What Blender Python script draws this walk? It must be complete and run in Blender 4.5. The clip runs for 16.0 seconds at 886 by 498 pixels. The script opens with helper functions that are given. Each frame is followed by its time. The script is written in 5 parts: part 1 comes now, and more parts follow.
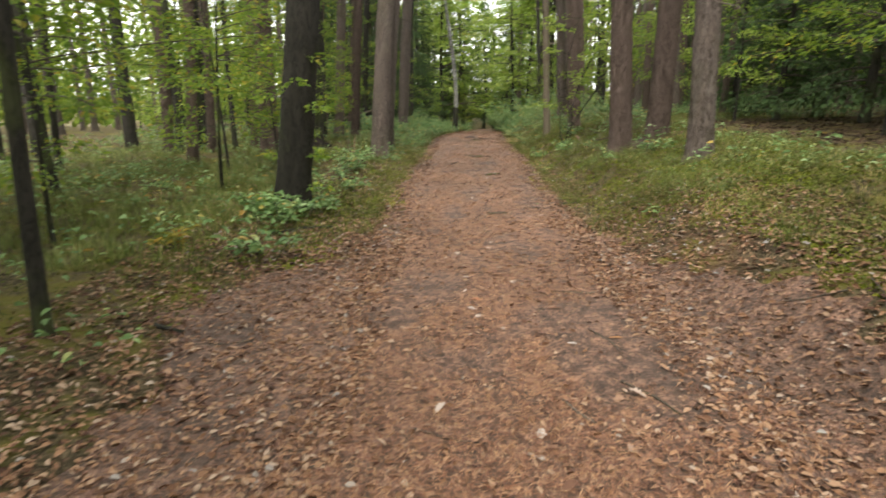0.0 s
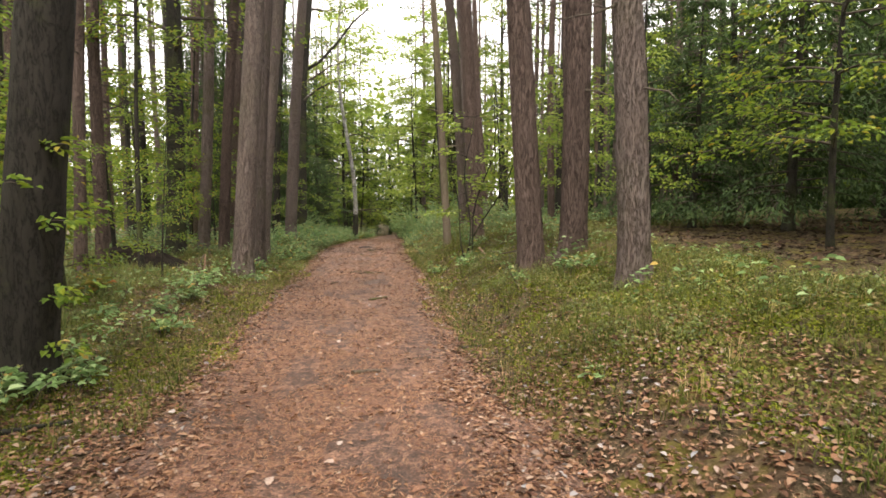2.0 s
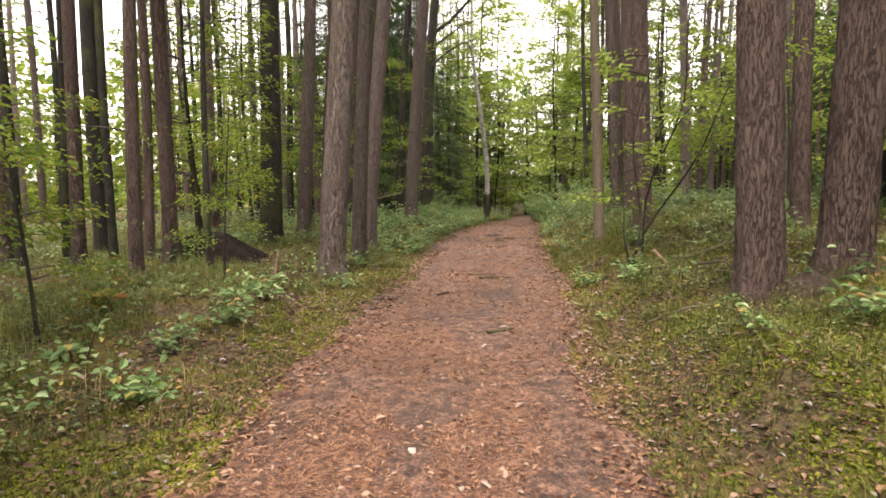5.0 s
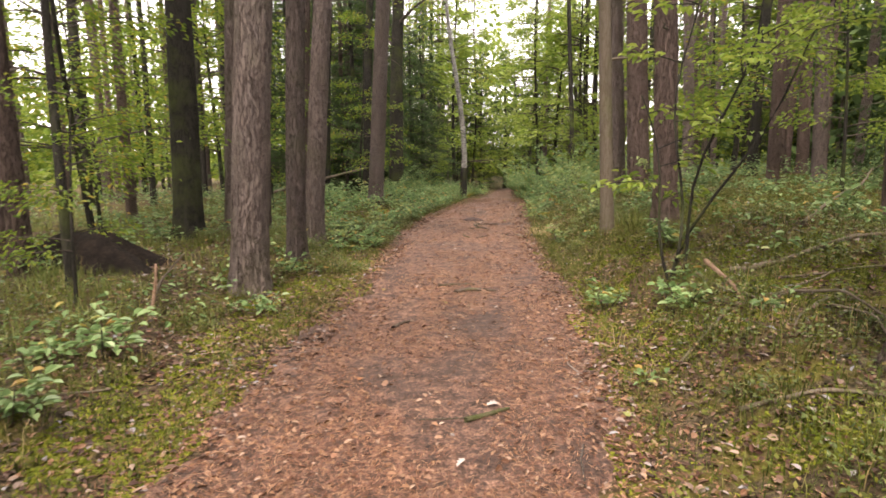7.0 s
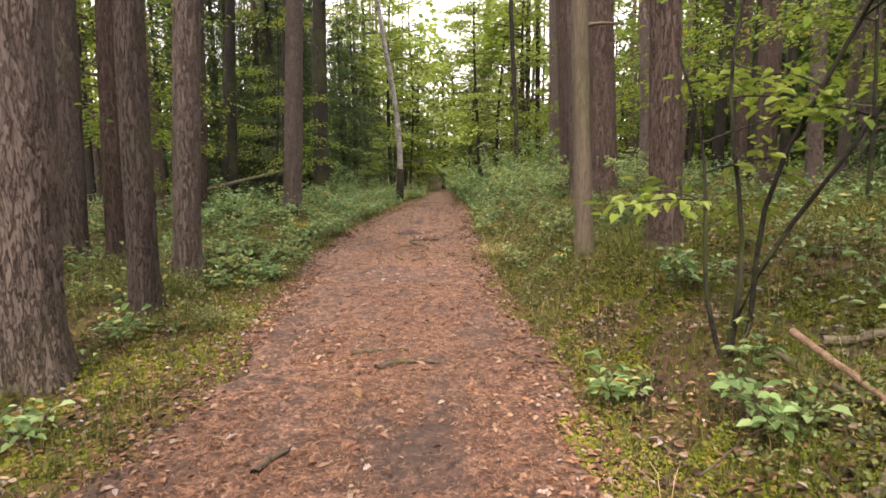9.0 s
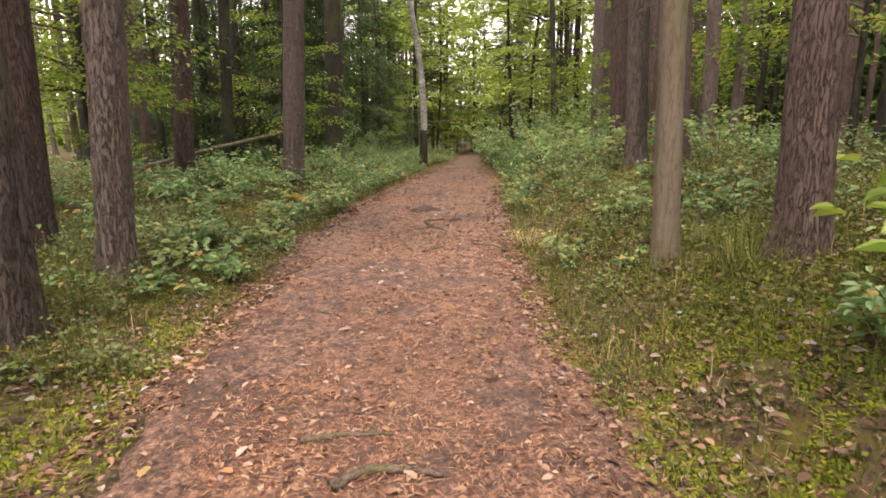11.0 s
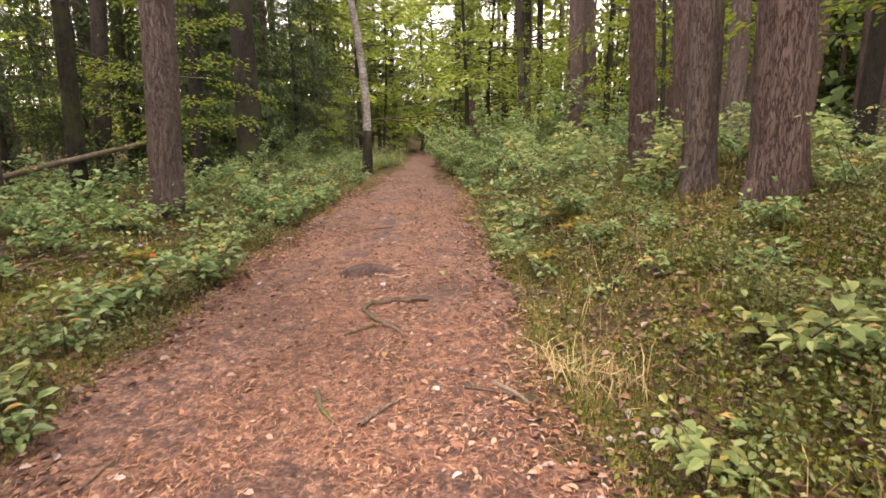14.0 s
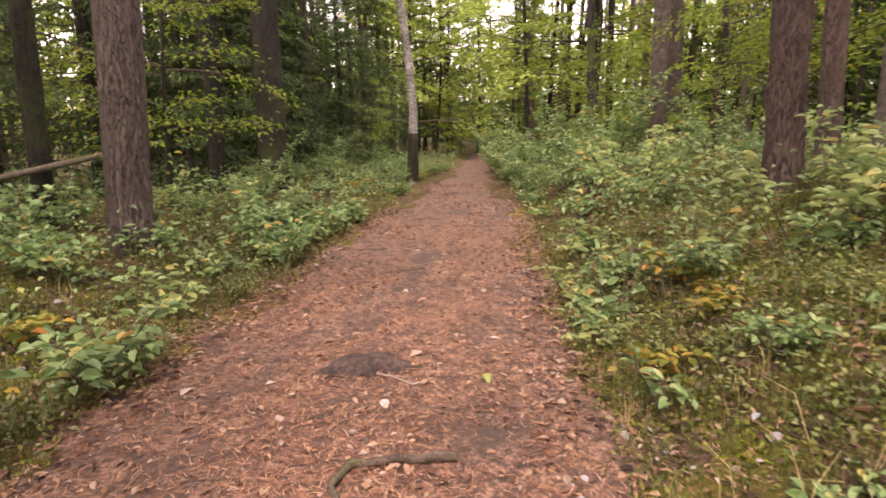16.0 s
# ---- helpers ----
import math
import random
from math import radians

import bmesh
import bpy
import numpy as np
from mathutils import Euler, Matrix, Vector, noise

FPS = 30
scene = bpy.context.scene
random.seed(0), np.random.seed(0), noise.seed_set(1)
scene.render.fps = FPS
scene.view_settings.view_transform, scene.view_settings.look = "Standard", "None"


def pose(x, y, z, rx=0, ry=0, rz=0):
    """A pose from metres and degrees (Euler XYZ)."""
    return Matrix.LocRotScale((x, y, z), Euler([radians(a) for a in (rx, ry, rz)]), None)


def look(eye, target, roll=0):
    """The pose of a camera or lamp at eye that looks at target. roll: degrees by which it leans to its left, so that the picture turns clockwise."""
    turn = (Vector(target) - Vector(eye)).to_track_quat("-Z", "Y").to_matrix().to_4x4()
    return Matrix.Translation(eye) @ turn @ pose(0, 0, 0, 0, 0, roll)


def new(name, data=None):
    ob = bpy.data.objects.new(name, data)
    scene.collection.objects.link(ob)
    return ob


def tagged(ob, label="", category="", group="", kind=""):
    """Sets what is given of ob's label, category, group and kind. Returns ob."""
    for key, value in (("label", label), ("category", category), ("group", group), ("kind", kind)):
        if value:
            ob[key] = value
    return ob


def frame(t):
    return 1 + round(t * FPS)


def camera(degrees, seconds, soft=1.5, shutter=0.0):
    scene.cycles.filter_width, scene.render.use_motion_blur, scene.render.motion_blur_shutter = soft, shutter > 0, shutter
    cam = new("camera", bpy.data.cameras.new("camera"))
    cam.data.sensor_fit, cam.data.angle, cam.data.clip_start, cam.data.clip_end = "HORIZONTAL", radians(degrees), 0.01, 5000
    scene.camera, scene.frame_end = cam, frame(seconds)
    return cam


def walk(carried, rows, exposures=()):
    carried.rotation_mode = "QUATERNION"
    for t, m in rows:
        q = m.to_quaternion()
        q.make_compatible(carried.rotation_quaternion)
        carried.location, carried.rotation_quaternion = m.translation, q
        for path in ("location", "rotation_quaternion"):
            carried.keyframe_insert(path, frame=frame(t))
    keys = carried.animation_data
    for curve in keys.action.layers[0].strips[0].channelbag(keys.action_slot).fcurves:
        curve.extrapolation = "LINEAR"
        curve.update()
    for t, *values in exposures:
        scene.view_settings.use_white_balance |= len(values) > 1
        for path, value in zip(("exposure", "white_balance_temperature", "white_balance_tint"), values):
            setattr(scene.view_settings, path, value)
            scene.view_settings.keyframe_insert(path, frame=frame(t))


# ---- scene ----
cam = camera(75.0, 16.0, soft=1.65, shutter=0.15)
# seconds, x, y, z, yaw, pitch, roll
PATH = [
    (0.0, 0.0, -0.002, 1.481, 1.77, -15.14, 0.01),
    (0.5, 0.182, 0.595, 1.49, -10.9, -11.77, -0.19),
    (1.0, 0.332, 1.174, 1.487, -6.53, -12.14, 0.01),
    (1.5, 0.447, 1.774, 1.481, -6.47, -9.01, -0.05),
    (2.0, 0.523, 2.305, 1.474, -7.01, -4.92, 0.05),
    (2.5, 0.587, 2.806, 1.466, -2.11, -5.39, 0.13),
    (3.0, 0.609, 3.328, 1.47, -1.7, -6.22, 0.1),
    (3.5, 0.699, 3.828, 1.46, -3.41, -6.51, 0.03),
    (4.0, 0.684, 4.29, 1.448, 4.75, -5.27, 0.24),
    (6.5, 0.624, 7.062, 1.562, 6.9, -10.41, 0.13),
    (7.0, 0.585, 7.644, 1.541, 4.15, -9.92, 0.21),
    (7.5, 0.619, 8.172, 1.506, -3.18, -11.29, -0.08),
    (8.0, 0.62, 8.714, 1.489, 4.65, -11.98, 0.42),
    (8.5, 0.604, 9.329, 1.521, -2.19, -9.57, 0.43),
    (11.0, 0.75, 11.687, 1.456, 1.09, -13.7, 0.01),
    (11.5, 0.71, 12.259, 1.467, -3.81, -12.04, 0.04),
    (12.0, 0.613, 12.826, 1.474, 4.84, -12.84, 0.05),
    (12.5, 0.549, 13.424, 1.457, 3.26, -13.82, 0.09),
    (13.0, 0.597, 13.998, 1.42, -2.61, -14.89, 0.22),
    (13.5, 0.613, 14.526, 1.415, -0.87, -14.89, 0.23),
    (14.0, 0.67, 15.102, 1.441, -4.07, -14.11, 0.38),
    (14.5, 0.795, 15.653, 1.449, -4.96, -13.95, 0.53),
    (15.0, 0.842, 16.128, 1.408, -1.37, -12.7, 0.49),
    (15.5, 0.851, 16.623, 1.394, -6.14, -12.83, 0.4),
    (16.0, 0.848, 17.151, 1.395, 1.49, -13.95, 0.45),
]
walk(cam, [(t, pose(x, y, z, 90 + pitch, roll, yaw)) for t, x, y, z, yaw, pitch, roll in PATH],
     [(0.0, 1.56, 6850, 7), (2.0, 1.64, 7150, 16), (4.0, 1.74, 7200, 20), (8.0, 1.82, 7250, 23), (12.0, 1.96, 7350, 26), (16.0, 2.08, 7650, 35)])

# ---------------------------------------------------------------- light: bright overcast sky above the trees
SUN_UP, SUN_TURN = 58.0, 190.0
world = bpy.data.worlds.new("overcast_sky")
scene.world = world
world.use_nodes = True
wn, wl = world.node_tree.nodes, world.node_tree.links
sky = wn.new("ShaderNodeTexSky")
sky.sky_type = "NISHITA"
sky.sun_disc = False
sky.sun_elevation, sky.sun_rotation = radians(SUN_UP), radians(SUN_TURN)
sky.dust_density, sky.ozone_density = 5.0, 0.6
grey = wn.new("ShaderNodeMix")
grey.data_type = "RGBA"
grey.inputs[0].default_value = 0.8
grey.inputs[7].default_value = (8.6, 8.8, 8.7, 1)
wl.new(sky.outputs[0], grey.inputs[6])
wl.new(grey.outputs[2], wn["Background"].inputs[0])
wn["Background"].inputs[1].default_value = 0.138
sun = new("sun", bpy.data.lights.new("sun", "SUN"))
sun.data.energy, sun.data.angle, sun.data.color = 1.7, radians(24), (1.0, 0.95, 0.87)
sun.matrix_world = look((0, 0, 30), (30 * math.sin(radians(SUN_TURN)) * -0.62, 30 * math.cos(radians(SUN_TURN)) * -0.62, 0))

rng = np.random.default_rng(7)


# ---------------------------------------------------------------- shapes
def smooth(a, b, x):
    t = np.clip((x - a) / (b - a), 0, 1)
    return t * t * (3 - 2 * t)


def centre(y):
    """The middle of the path."""
    return 0.25 + 0.055 * np.maximum(0, np.asarray(y, float) - 18) + 0.05 * np.sin(np.asarray(y, float) * 0.55)


def wave(x, y):
    return (np.sin(x * 1.7 + 0.6 * y) + np.sin(1.1 * y - 0.9 * x + 1.3) + np.sin(2.9 * x + 0.4) * np.sin(2.3 * y)) / 3


def ground_z(x, y):
    """Height of the forest floor: level at the path, a bank to the east, a low rim to the west."""
    x, y = np.asarray(x, float), np.asarray(y, float)
    u = x - centre(y) + 0.05
    out = np.abs(u)
    e = x - 0.3 - 0.055 * np.maximum(0, y - 18)
    bank = 0.45 * smooth(1.25, 2.2, e) + 0.35 * smooth(2.2, 3.6, e) + 0.03 * np.clip(e - 4, 0, 12)
    rim = 0.2 * smooth(1.35, 3.0, -u) - 0.008 * np.clip(-u - 5, 0, 20)
    rough = smooth(1.1, 2.2, out)
    drop = np.clip(y - 19, 0, 60)
    fall = -0.054 * drop * drop / (drop + 3.0)
    return fall + bank + rim + rough * (0.05 * wave(x, y) + 0.03 * wave(3.1 * x, 2.7 * y)) - 0.012 * smooth(1.0, 0.2, out) * (1 + wave(2 * x, 2 * y))


def np_mesh(name, verts, faces, material, smooth_faces=True):
    """A mesh from arrays of corners and of faces with three or four corners each."""
    faces = [np.asarray(f, np.int32) for f in faces if len(f)]
    me = bpy.data.meshes.new(name)
    me.vertices.add(len(verts))
    me.vertices.foreach_set("co", np.asarray(verts, np.float32).ravel())
    loops = np.concatenate([f.ravel() for f in faces])
    sizes = np.concatenate([np.full(len(f), f.shape[1], np.int32) for f in faces])
    me.loops.add(len(loops))
    me.loops.foreach_set("vertex_index", loops)
    me.polygons.add(len(sizes))
    me.polygons.foreach_set("loop_start", np.concatenate([[0], np.cumsum(sizes)[:-1]]).astype(np.int32))
    me.polygons.foreach_set("use_smooth", np.full(len(sizes), smooth_faces))
    me.update(calc_edges=True)
    me.materials.append(material)
    return me


def put(name, me, parent=None, at=None, label=""):
    ob = new(name, me)
    if at is not None:
        ob.matrix_basis = at
    if parent:
        ob.parent = parent
    return tagged(ob, label) if label else ob


def tube(points, radii, sides, furrow=0.0, flare=0.0, seed=0.0, closed=True):
    """A limb along points, with bark furrows and a root flare; returns corners and faces."""
    points, radii = np.asarray(points, float), np.asarray(radii, float)
    k = len(points)
    th = np.arange(sides) * 2 * math.pi / sides
    along = np.gradient(points, axis=0)
    along /= np.linalg.norm(along, axis=1, keepdims=True) + 1e-9
    ref = np.where(np.abs(along[:, 2:3]) > 0.9, [[1.0, 0, 0]], [[0, 0, 1.0]])
    a = np.cross(along, ref)
    a /= np.linalg.norm(a, axis=1, keepdims=True)
    b = np.cross(along, a)
    rad = np.repeat(radii[:, None], sides, 1)
    if furrow:
        lat = np.linspace(0, 1, k)
        for i in range(k):
            z = points[i, 2]
            for j in range(sides):
                p = Vector((math.cos(th[j]) * 4.2 + seed, math.sin(th[j]) * 4.2, z * 1.5))
                n = noise.noise(p) + 0.6 * noise.noise(p * 2.3)
                ridge = 1 - 2.2 * abs(n)
                rad[i, j] *= 1 + furrow * ridge + 0.05 * noise.noise(Vector((math.cos(th[j]) + seed, math.sin(th[j]), z * 0.7)))
    if flare:
        z = points[:, 2:3]
        rad *= 1 + flare * np.exp(-np.clip(z, 0, None) / 0.16) * (0.8 + 0.45 * np.cos(4 * th + seed)[None] + 0.25 * np.cos(7 * th + 2 * seed)[None])
    v = points[:, None] + rad[:, :, None] * (np.cos(th)[None, :, None] * a[:, None] + np.sin(th)[None, :, None] * b[:, None])
    v = v.reshape(-1, 3)
    i, j = np.meshgrid(np.arange(k - 1), np.arange(sides), indexing="ij")
    jn = (j + 1) % sides
    f = np.stack([i * sides + j, i * sides + jn, (i + 1) * sides + jn, (i + 1) * sides + j], -1).reshape(-1, 4)
    tip = np.array([[(k - 1) * sides + n, (k - 1) * sides + n + 1, (k - 1) * sides + sides - 1] for n in range(sides - 2)])
    return v, f, tip


def tubes_mesh(name, parts, material):
    vs, fs, ts, n = [], [], [], 0
    for v, f, t in parts:
        vs.append(v), fs.append(f + n), ts.append(t + n)
        n += len(v)
    return np_mesh(name, np.concatenate(vs), [np.concatenate(fs), np.concatenate(ts)], material)


def unit(v):
    return v / (np.linalg.norm(v, axis=1, keepdims=True) + 1e-9)


def leaf_arrays(base, way, up, length, width, fold=0.25, droop=0.15):
    """Many folded leaves: corners and faces."""
    n = len(base)
    way = unit(way)
    side = unit(np.cross(way, up))
    nor = np.cross(side, way)
    L, W = length[:, None], width[:, None]
    f = fold * W
    p = [base,
         base + way * L * 0.32 + side * W * 0.42 + nor * f,
         base + way * L * 0.7 + side * W * 0.36 + nor * (f - droop * L * 0.4),
         base + way * L - nor * droop * L,
         base + way * L * 0.7 - side * W * 0.36 + nor * (f - droop * L * 0.4),
         base + way * L * 0.32 - side * W * 0.42 + nor * f]
    v = np.stack(p, 1).reshape(-1, 3)
    o = np.arange(n)[:, None] * 6
    q = np.concatenate([o + np.array([[0, 3, 2, 1]]), o + np.array([[0, 5, 4, 3]])])
    return v, q


def leaf_mesh(name, base, way, up, length, width, material, fold=0.25, droop=0.15, plain=False):
    if plain:
        way = unit(way)
        side = unit(np.cross(way, up)) * width[:, None] * 0.5
        mid = base + way * length[:, None] * 0.45
        v = np.stack([base, mid + side, base + way * length[:, None], mid - side], 1).reshape(-1, 3)
        return np_mesh(name, v, [np.arange(len(base) * 4).reshape(-1, 4)], material, False)
    v, q = leaf_arrays(base, way, up, length, width, fold, droop)
    return np_mesh(name, v, [q], material, False)


def blades_mesh(name, base, way, height, width, bend, material):
    """Bent grass blades."""
    n = len(base)
    way = unit(way)
    up = np.array([[0, 0, 1.0]])
    side = np.cross(way, up)
    side = unit(side)
    H, W, B = height[:, None], width[:, None], bend[:, None]
    m1 = base + up * H * 0.55 + way * H * B * 0.25
    tip = base + up * H * (1 - 0.35 * B) + way * H * B
    v = np.stack([base - side * W, base + side * W, m1 + side * W * 0.8, m1 - side * W * 0.8, tip], 1).reshape(-1, 3)
    o = np.arange(n)[:, None] * 5
    return np_mesh(name, v, [o + np.array([[0, 1, 2, 3]]), o + np.array([[3, 2, 4]])], material, False)


# ---------------------------------------------------------------- materials
def material(name):
    m = bpy.data.materials.new(name)
    m.use_nodes = True
    nt = m.node_tree
    return m, nt.nodes, nt.links, nt.nodes["Principled BSDF"]


def ramp(nodes, stops):
    r = nodes.new("ShaderNodeValToRGB")
    while len(r.color_ramp.elements) < len(stops):
        r.color_ramp.elements.new(0.5)
    for e, (p, c) in zip(r.color_ramp.elements, stops):
        e.position, e.color = p, (*c, 1)
    return r


def noise_tex(nodes, links, scale, detail=6.0, rough=0.6, vector=None, kind="ShaderNodeTexNoise"):
    n = nodes.new(kind)
    n.inputs["Scale"].default_value = scale
    if kind == "ShaderNodeTexNoise":
        n.inputs["Detail"].default_value, n.inputs["Roughness"].default_value = detail, rough
    if vector:
        links.new(vector, n.inputs["Vector"])
    return n


def mixed(nodes, links, fac, a, b, how="MIX"):
    m = nodes.new("ShaderNodeMix")
    m.data_type, m.blend_type = "RGBA", how
    for sock, val in ((m.inputs[0], fac), (m.inputs[6], a), (m.inputs[7], b)):
        if isinstance(val, (int, float)):
            sock.default_value = val
        elif isinstance(val, tuple):
            sock.default_value = (*val, 1)
        else:
            links.new(val, sock)
    return m.outputs[2]


def stretched(nodes, links, scale):
    co = nodes.new("ShaderNodeTexCoord")
    mp = nodes.new("ShaderNodeMapping")
    mp.inputs["Scale"].default_value = scale
    links.new(co.outputs["Object"], mp.inputs[0])
    return mp.outputs[0]


def bark_material(name, furrow, plate, warm, scale=(24, 24, 4.0), depth=1.0, moss=0.0):
    """Furrowed bark: dark cracks between plates, lichen bloom, an optional green film near the ground."""
    m, nodes, links, bsdf = material(name)
    vec = stretched(nodes, links, scale)
    warp = noise_tex(nodes, links, 1.0, 7, 0.72, vec)
    warp.inputs["Distortion"].default_value = 0.45
    fold = nodes.new("ShaderNodeMath")
    fold.operation = "MULTIPLY_ADD"
    fold.inputs[1].default_value, fold.inputs[2].default_value = 2.0, -1.0
    links.new(warp.outputs[0], fold.inputs[0])
    ridge = nodes.new("ShaderNodeMath")
    ridge.operation = "ABSOLUTE"
    links.new(fold.outputs[0], ridge.inputs[0])
    cells = noise_tex(nodes, links, 2.6, 3, 0.6, vec)
    crack = ramp(nodes, [(0.0, (0, 0, 0)), (0.025, (0.35, 0.35, 0.35)), (0.07, (1, 1, 1))])
    links.new(ridge.outputs[0], crack.inputs[0])
    grain = noise_tex(nodes, links, 3.0, 8, 0.7, vec)
    big = noise_tex(nodes, links, 0.35, 3, 0.5, vec)
    tone = ramp(nodes, [(0.3, plate), (0.7, warm)])
    links.new(big.outputs[0], tone.inputs[0])
    tint = mixed(nodes, links, 0.2, tone.outputs[0], cells.outputs[0], "OVERLAY")
    sat = nodes.new("ShaderNodeHueSaturation")
    sat.inputs["Saturation"].default_value = 0.7
    links.new(tint, sat.inputs["Color"])
    lit = mixed(nodes, links, 0.22, sat.outputs[0], grain.outputs[0], "OVERLAY")
    col = mixed(nodes, links, crack.outputs[0], furrow, lit)
    info = nodes.new("ShaderNodeObjectInfo")
    var = nodes.new("ShaderNodeMapRange")
    var.inputs[3].default_value, var.inputs[4].default_value = 0.75, 1.2
    links.new(info.outputs["Random"], var.inputs[0])
    hs = nodes.new("ShaderNodeHueSaturation")
    links.new(var.outputs[0], hs.inputs["Value"])
    links.new(col, hs.inputs["Color"])
    out = hs.outputs[0]
    if moss:
        pos = nodes.new("ShaderNodeNewGeometry")
        blot = noise_tex(nodes, links, 1.3, 5, 0.65, pos.outputs["Position"])
        gr = ramp(nodes, [(0.5, (0, 0, 0)), (0.68, (1, 1, 1))])
        links.new(blot.outputs[0], gr.inputs[0])
        mul = nodes.new("ShaderNodeMath")
        mul.operation = "MULTIPLY"
        mul.inputs[1].default_value = moss
        links.new(gr.outputs[0], mul.inputs[0])
        out = mixed(nodes, links, mul.outputs[0], out, (0.075, 0.1, 0.022))
    links.new(out, bsdf.inputs["Base Color"])
    bsdf.inputs["Roughness"].default_value = 0.93
    bsdf.inputs["Specular IOR Level"].default_value = 0.2
    hgt = mixed(nodes, links, 0.35, crack.outputs[0], grain.outputs[0])
    bump = nodes.new("ShaderNodeBump")
    bump.inputs["Strength"].default_value = depth
    bump.inputs["Distance"].default_value = 0.045
    links.new(hgt, bump.inputs["Height"])
    links.new(bump.outputs[0], bsdf.inputs["Normal"])
    return m


def leaf_material(name, stops, through_light=0.35, rough=0.7, gloss=0.12):
    """Leaves: a range of tones from leaf to leaf, a little light let through."""
    m, nodes, links, bsdf = material(name)
    geo = nodes.new("ShaderNodeNewGeometry")
    r = ramp(nodes, stops)
    links.new(geo.outputs["Random Per Island"], r.inputs[0])
    pos = noise_tex(nodes, links, 0.45, 3, 0.5, geo.outputs["Position"])
    v = nodes.new("ShaderNodeMapRange")
    v.inputs[1].default_value, v.inputs[2].default_value = 0.3, 0.7
    v.inputs[3].default_value, v.inputs[4].default_value = 0.7, 1.25
    links.new(pos.outputs[0], v.inputs[0])
    hs = nodes.new("ShaderNodeHueSaturation")
    links.new(v.outputs[0], hs.inputs["Value"])
    links.new(r.outputs[0], hs.inputs["Color"])
    links.new(hs.outputs[0], bsdf.inputs["Base Color"])
    bsdf.inputs["Roughness"].default_value = rough
    bsdf.inputs["Specular IOR Level"].default_value = gloss
    if through_light:
        tr = nodes.new("ShaderNodeBsdfTranslucent")
        links.new(hs.outputs[0], tr.inputs[0])
        mx = nodes.new("ShaderNodeMixShader")
        mx.inputs[0].default_value = through_light
        links.new(bsdf.outputs[0], mx.inputs[1])
        links.new(tr.outputs[0], mx.inputs[2])
        links.new(mx.outputs[0], nodes["Material Output"].inputs[0])
    return m


def soil_material(name, layers, stain, bump_d, cover=None, sheen=(0.95, 0.15), mottle=((0.5, 0.49, 0.48), (1.22, 1.18, 1.14))):
    """Loose forest floor: mottled tones at three sizes, stains, crumbly relief."""
    m, nodes, links, bsdf = material(name)
    geo = nodes.new("ShaderNodeNewGeometry")
    pos = geo.outputs["Position"]
    fine = noise_tex(nodes, links, 55, 8, 0.75, pos)
    mid = noise_tex(nodes, links, 9, 6, 0.7, pos)
    big = noise_tex(nodes, links, 1.1, 5, 0.6, pos)
    bits = nodes.new("ShaderNodeTexVoronoi")
    bits.inputs["Scale"].default_value = 38
    links.new(mixed(nodes, links, 0.06, pos, fine.outputs["Color"], "ADD"), bits.inputs["Vector"])
    r1 = ramp(nodes, layers)
    links.new(fine.outputs[0], r1.inputs[0])
    tone = nodes.new("ShaderNodeRGBToBW")
    links.new(bits.outputs["Color"], tone.inputs[0])
    c = mixed(nodes, links, 0.6, r1.outputs[0], tone.outputs[0], "OVERLAY")
    hs = nodes.new("ShaderNodeHueSaturation")
    hs.inputs["Saturation"].default_value = 0.8
    links.new(c, hs.inputs["Color"])
    r2 = ramp(nodes, [(0.38, mottle[0]), (0.62, mottle[1])])
    links.new(mid.outputs[0], r2.inputs[0])
    c2 = mixed(nodes, links, 1.0, hs.outputs[0], r2.outputs[0], "MULTIPLY")
    r3 = ramp(nodes, [(0.5, (0, 0, 0)), (0.64, (0.75, 0.75, 0.75))])
    links.new(big.outputs[0], r3.inputs[0])
    c3 = mixed(nodes, links, r3.outputs[0], c2, stain)
    if cover:
        patch = noise_tex(nodes, links, 2.2, 6, 0.7, pos)
        r4 = ramp(nodes, [(0.48, (0, 0, 0)), (0.6, (0.85, 0.85, 0.85))])
        links.new(patch.outputs[0], r4.inputs[0])
        green = mixed(nodes, links, fine.outputs[0], cover[0], cover[1])
        c3 = mixed(nodes, links, r4.outputs[0], c3, green)
    links.new(c3, bsdf.inputs["Base Color"])
    bsdf.inputs["Roughness"].default_value, bsdf.inputs["Specular IOR Level"].default_value = sheen
    h = mixed(nodes, links, 0.5, fine.outputs[0], bits.outputs["Color"])
    bump = nodes.new("ShaderNodeBump")
    bump.inputs["Strength"].default_value, bump.inputs["Distance"].default_value = 0.8, bump_d
    links.new(h, bump.inputs["Height"])
    links.new(bump.outputs[0], bsdf.inputs["Normal"])
    return m


M_PINE = bark_material("pine_bark", (0.036, 0.026, 0.022), (0.15, 0.113, 0.1), (0.17, 0.117, 0.097), (38, 38, 6.8), moss=0.2)
M_PINE_RED = bark_material("red_pine_bark", (0.032, 0.02, 0.016), (0.145, 0.09, 0.071), (0.12, 0.074, 0.056), (38, 38, 6.2))
M_OAK = bark_material("dark_oak_bark", (0.009, 0.008, 0.007), (0.04, 0.035, 0.028), (0.03, 0.026, 0.02), (14, 14, 3.2), 0.5, 0.5)
M_DEAD = bark_material("dead_wood", (0.085, 0.065, 0.043), (0.16, 0.122, 0.078), (0.125, 0.095, 0.06), (20, 20, 2.6), 0.25, 0.35)
M_TWIG = bark_material("twig_bark", (0.03, 0.025, 0.02), (0.11, 0.085, 0.065), (0.08, 0.06, 0.045), (30, 30, 10), 0.3, 0.2)
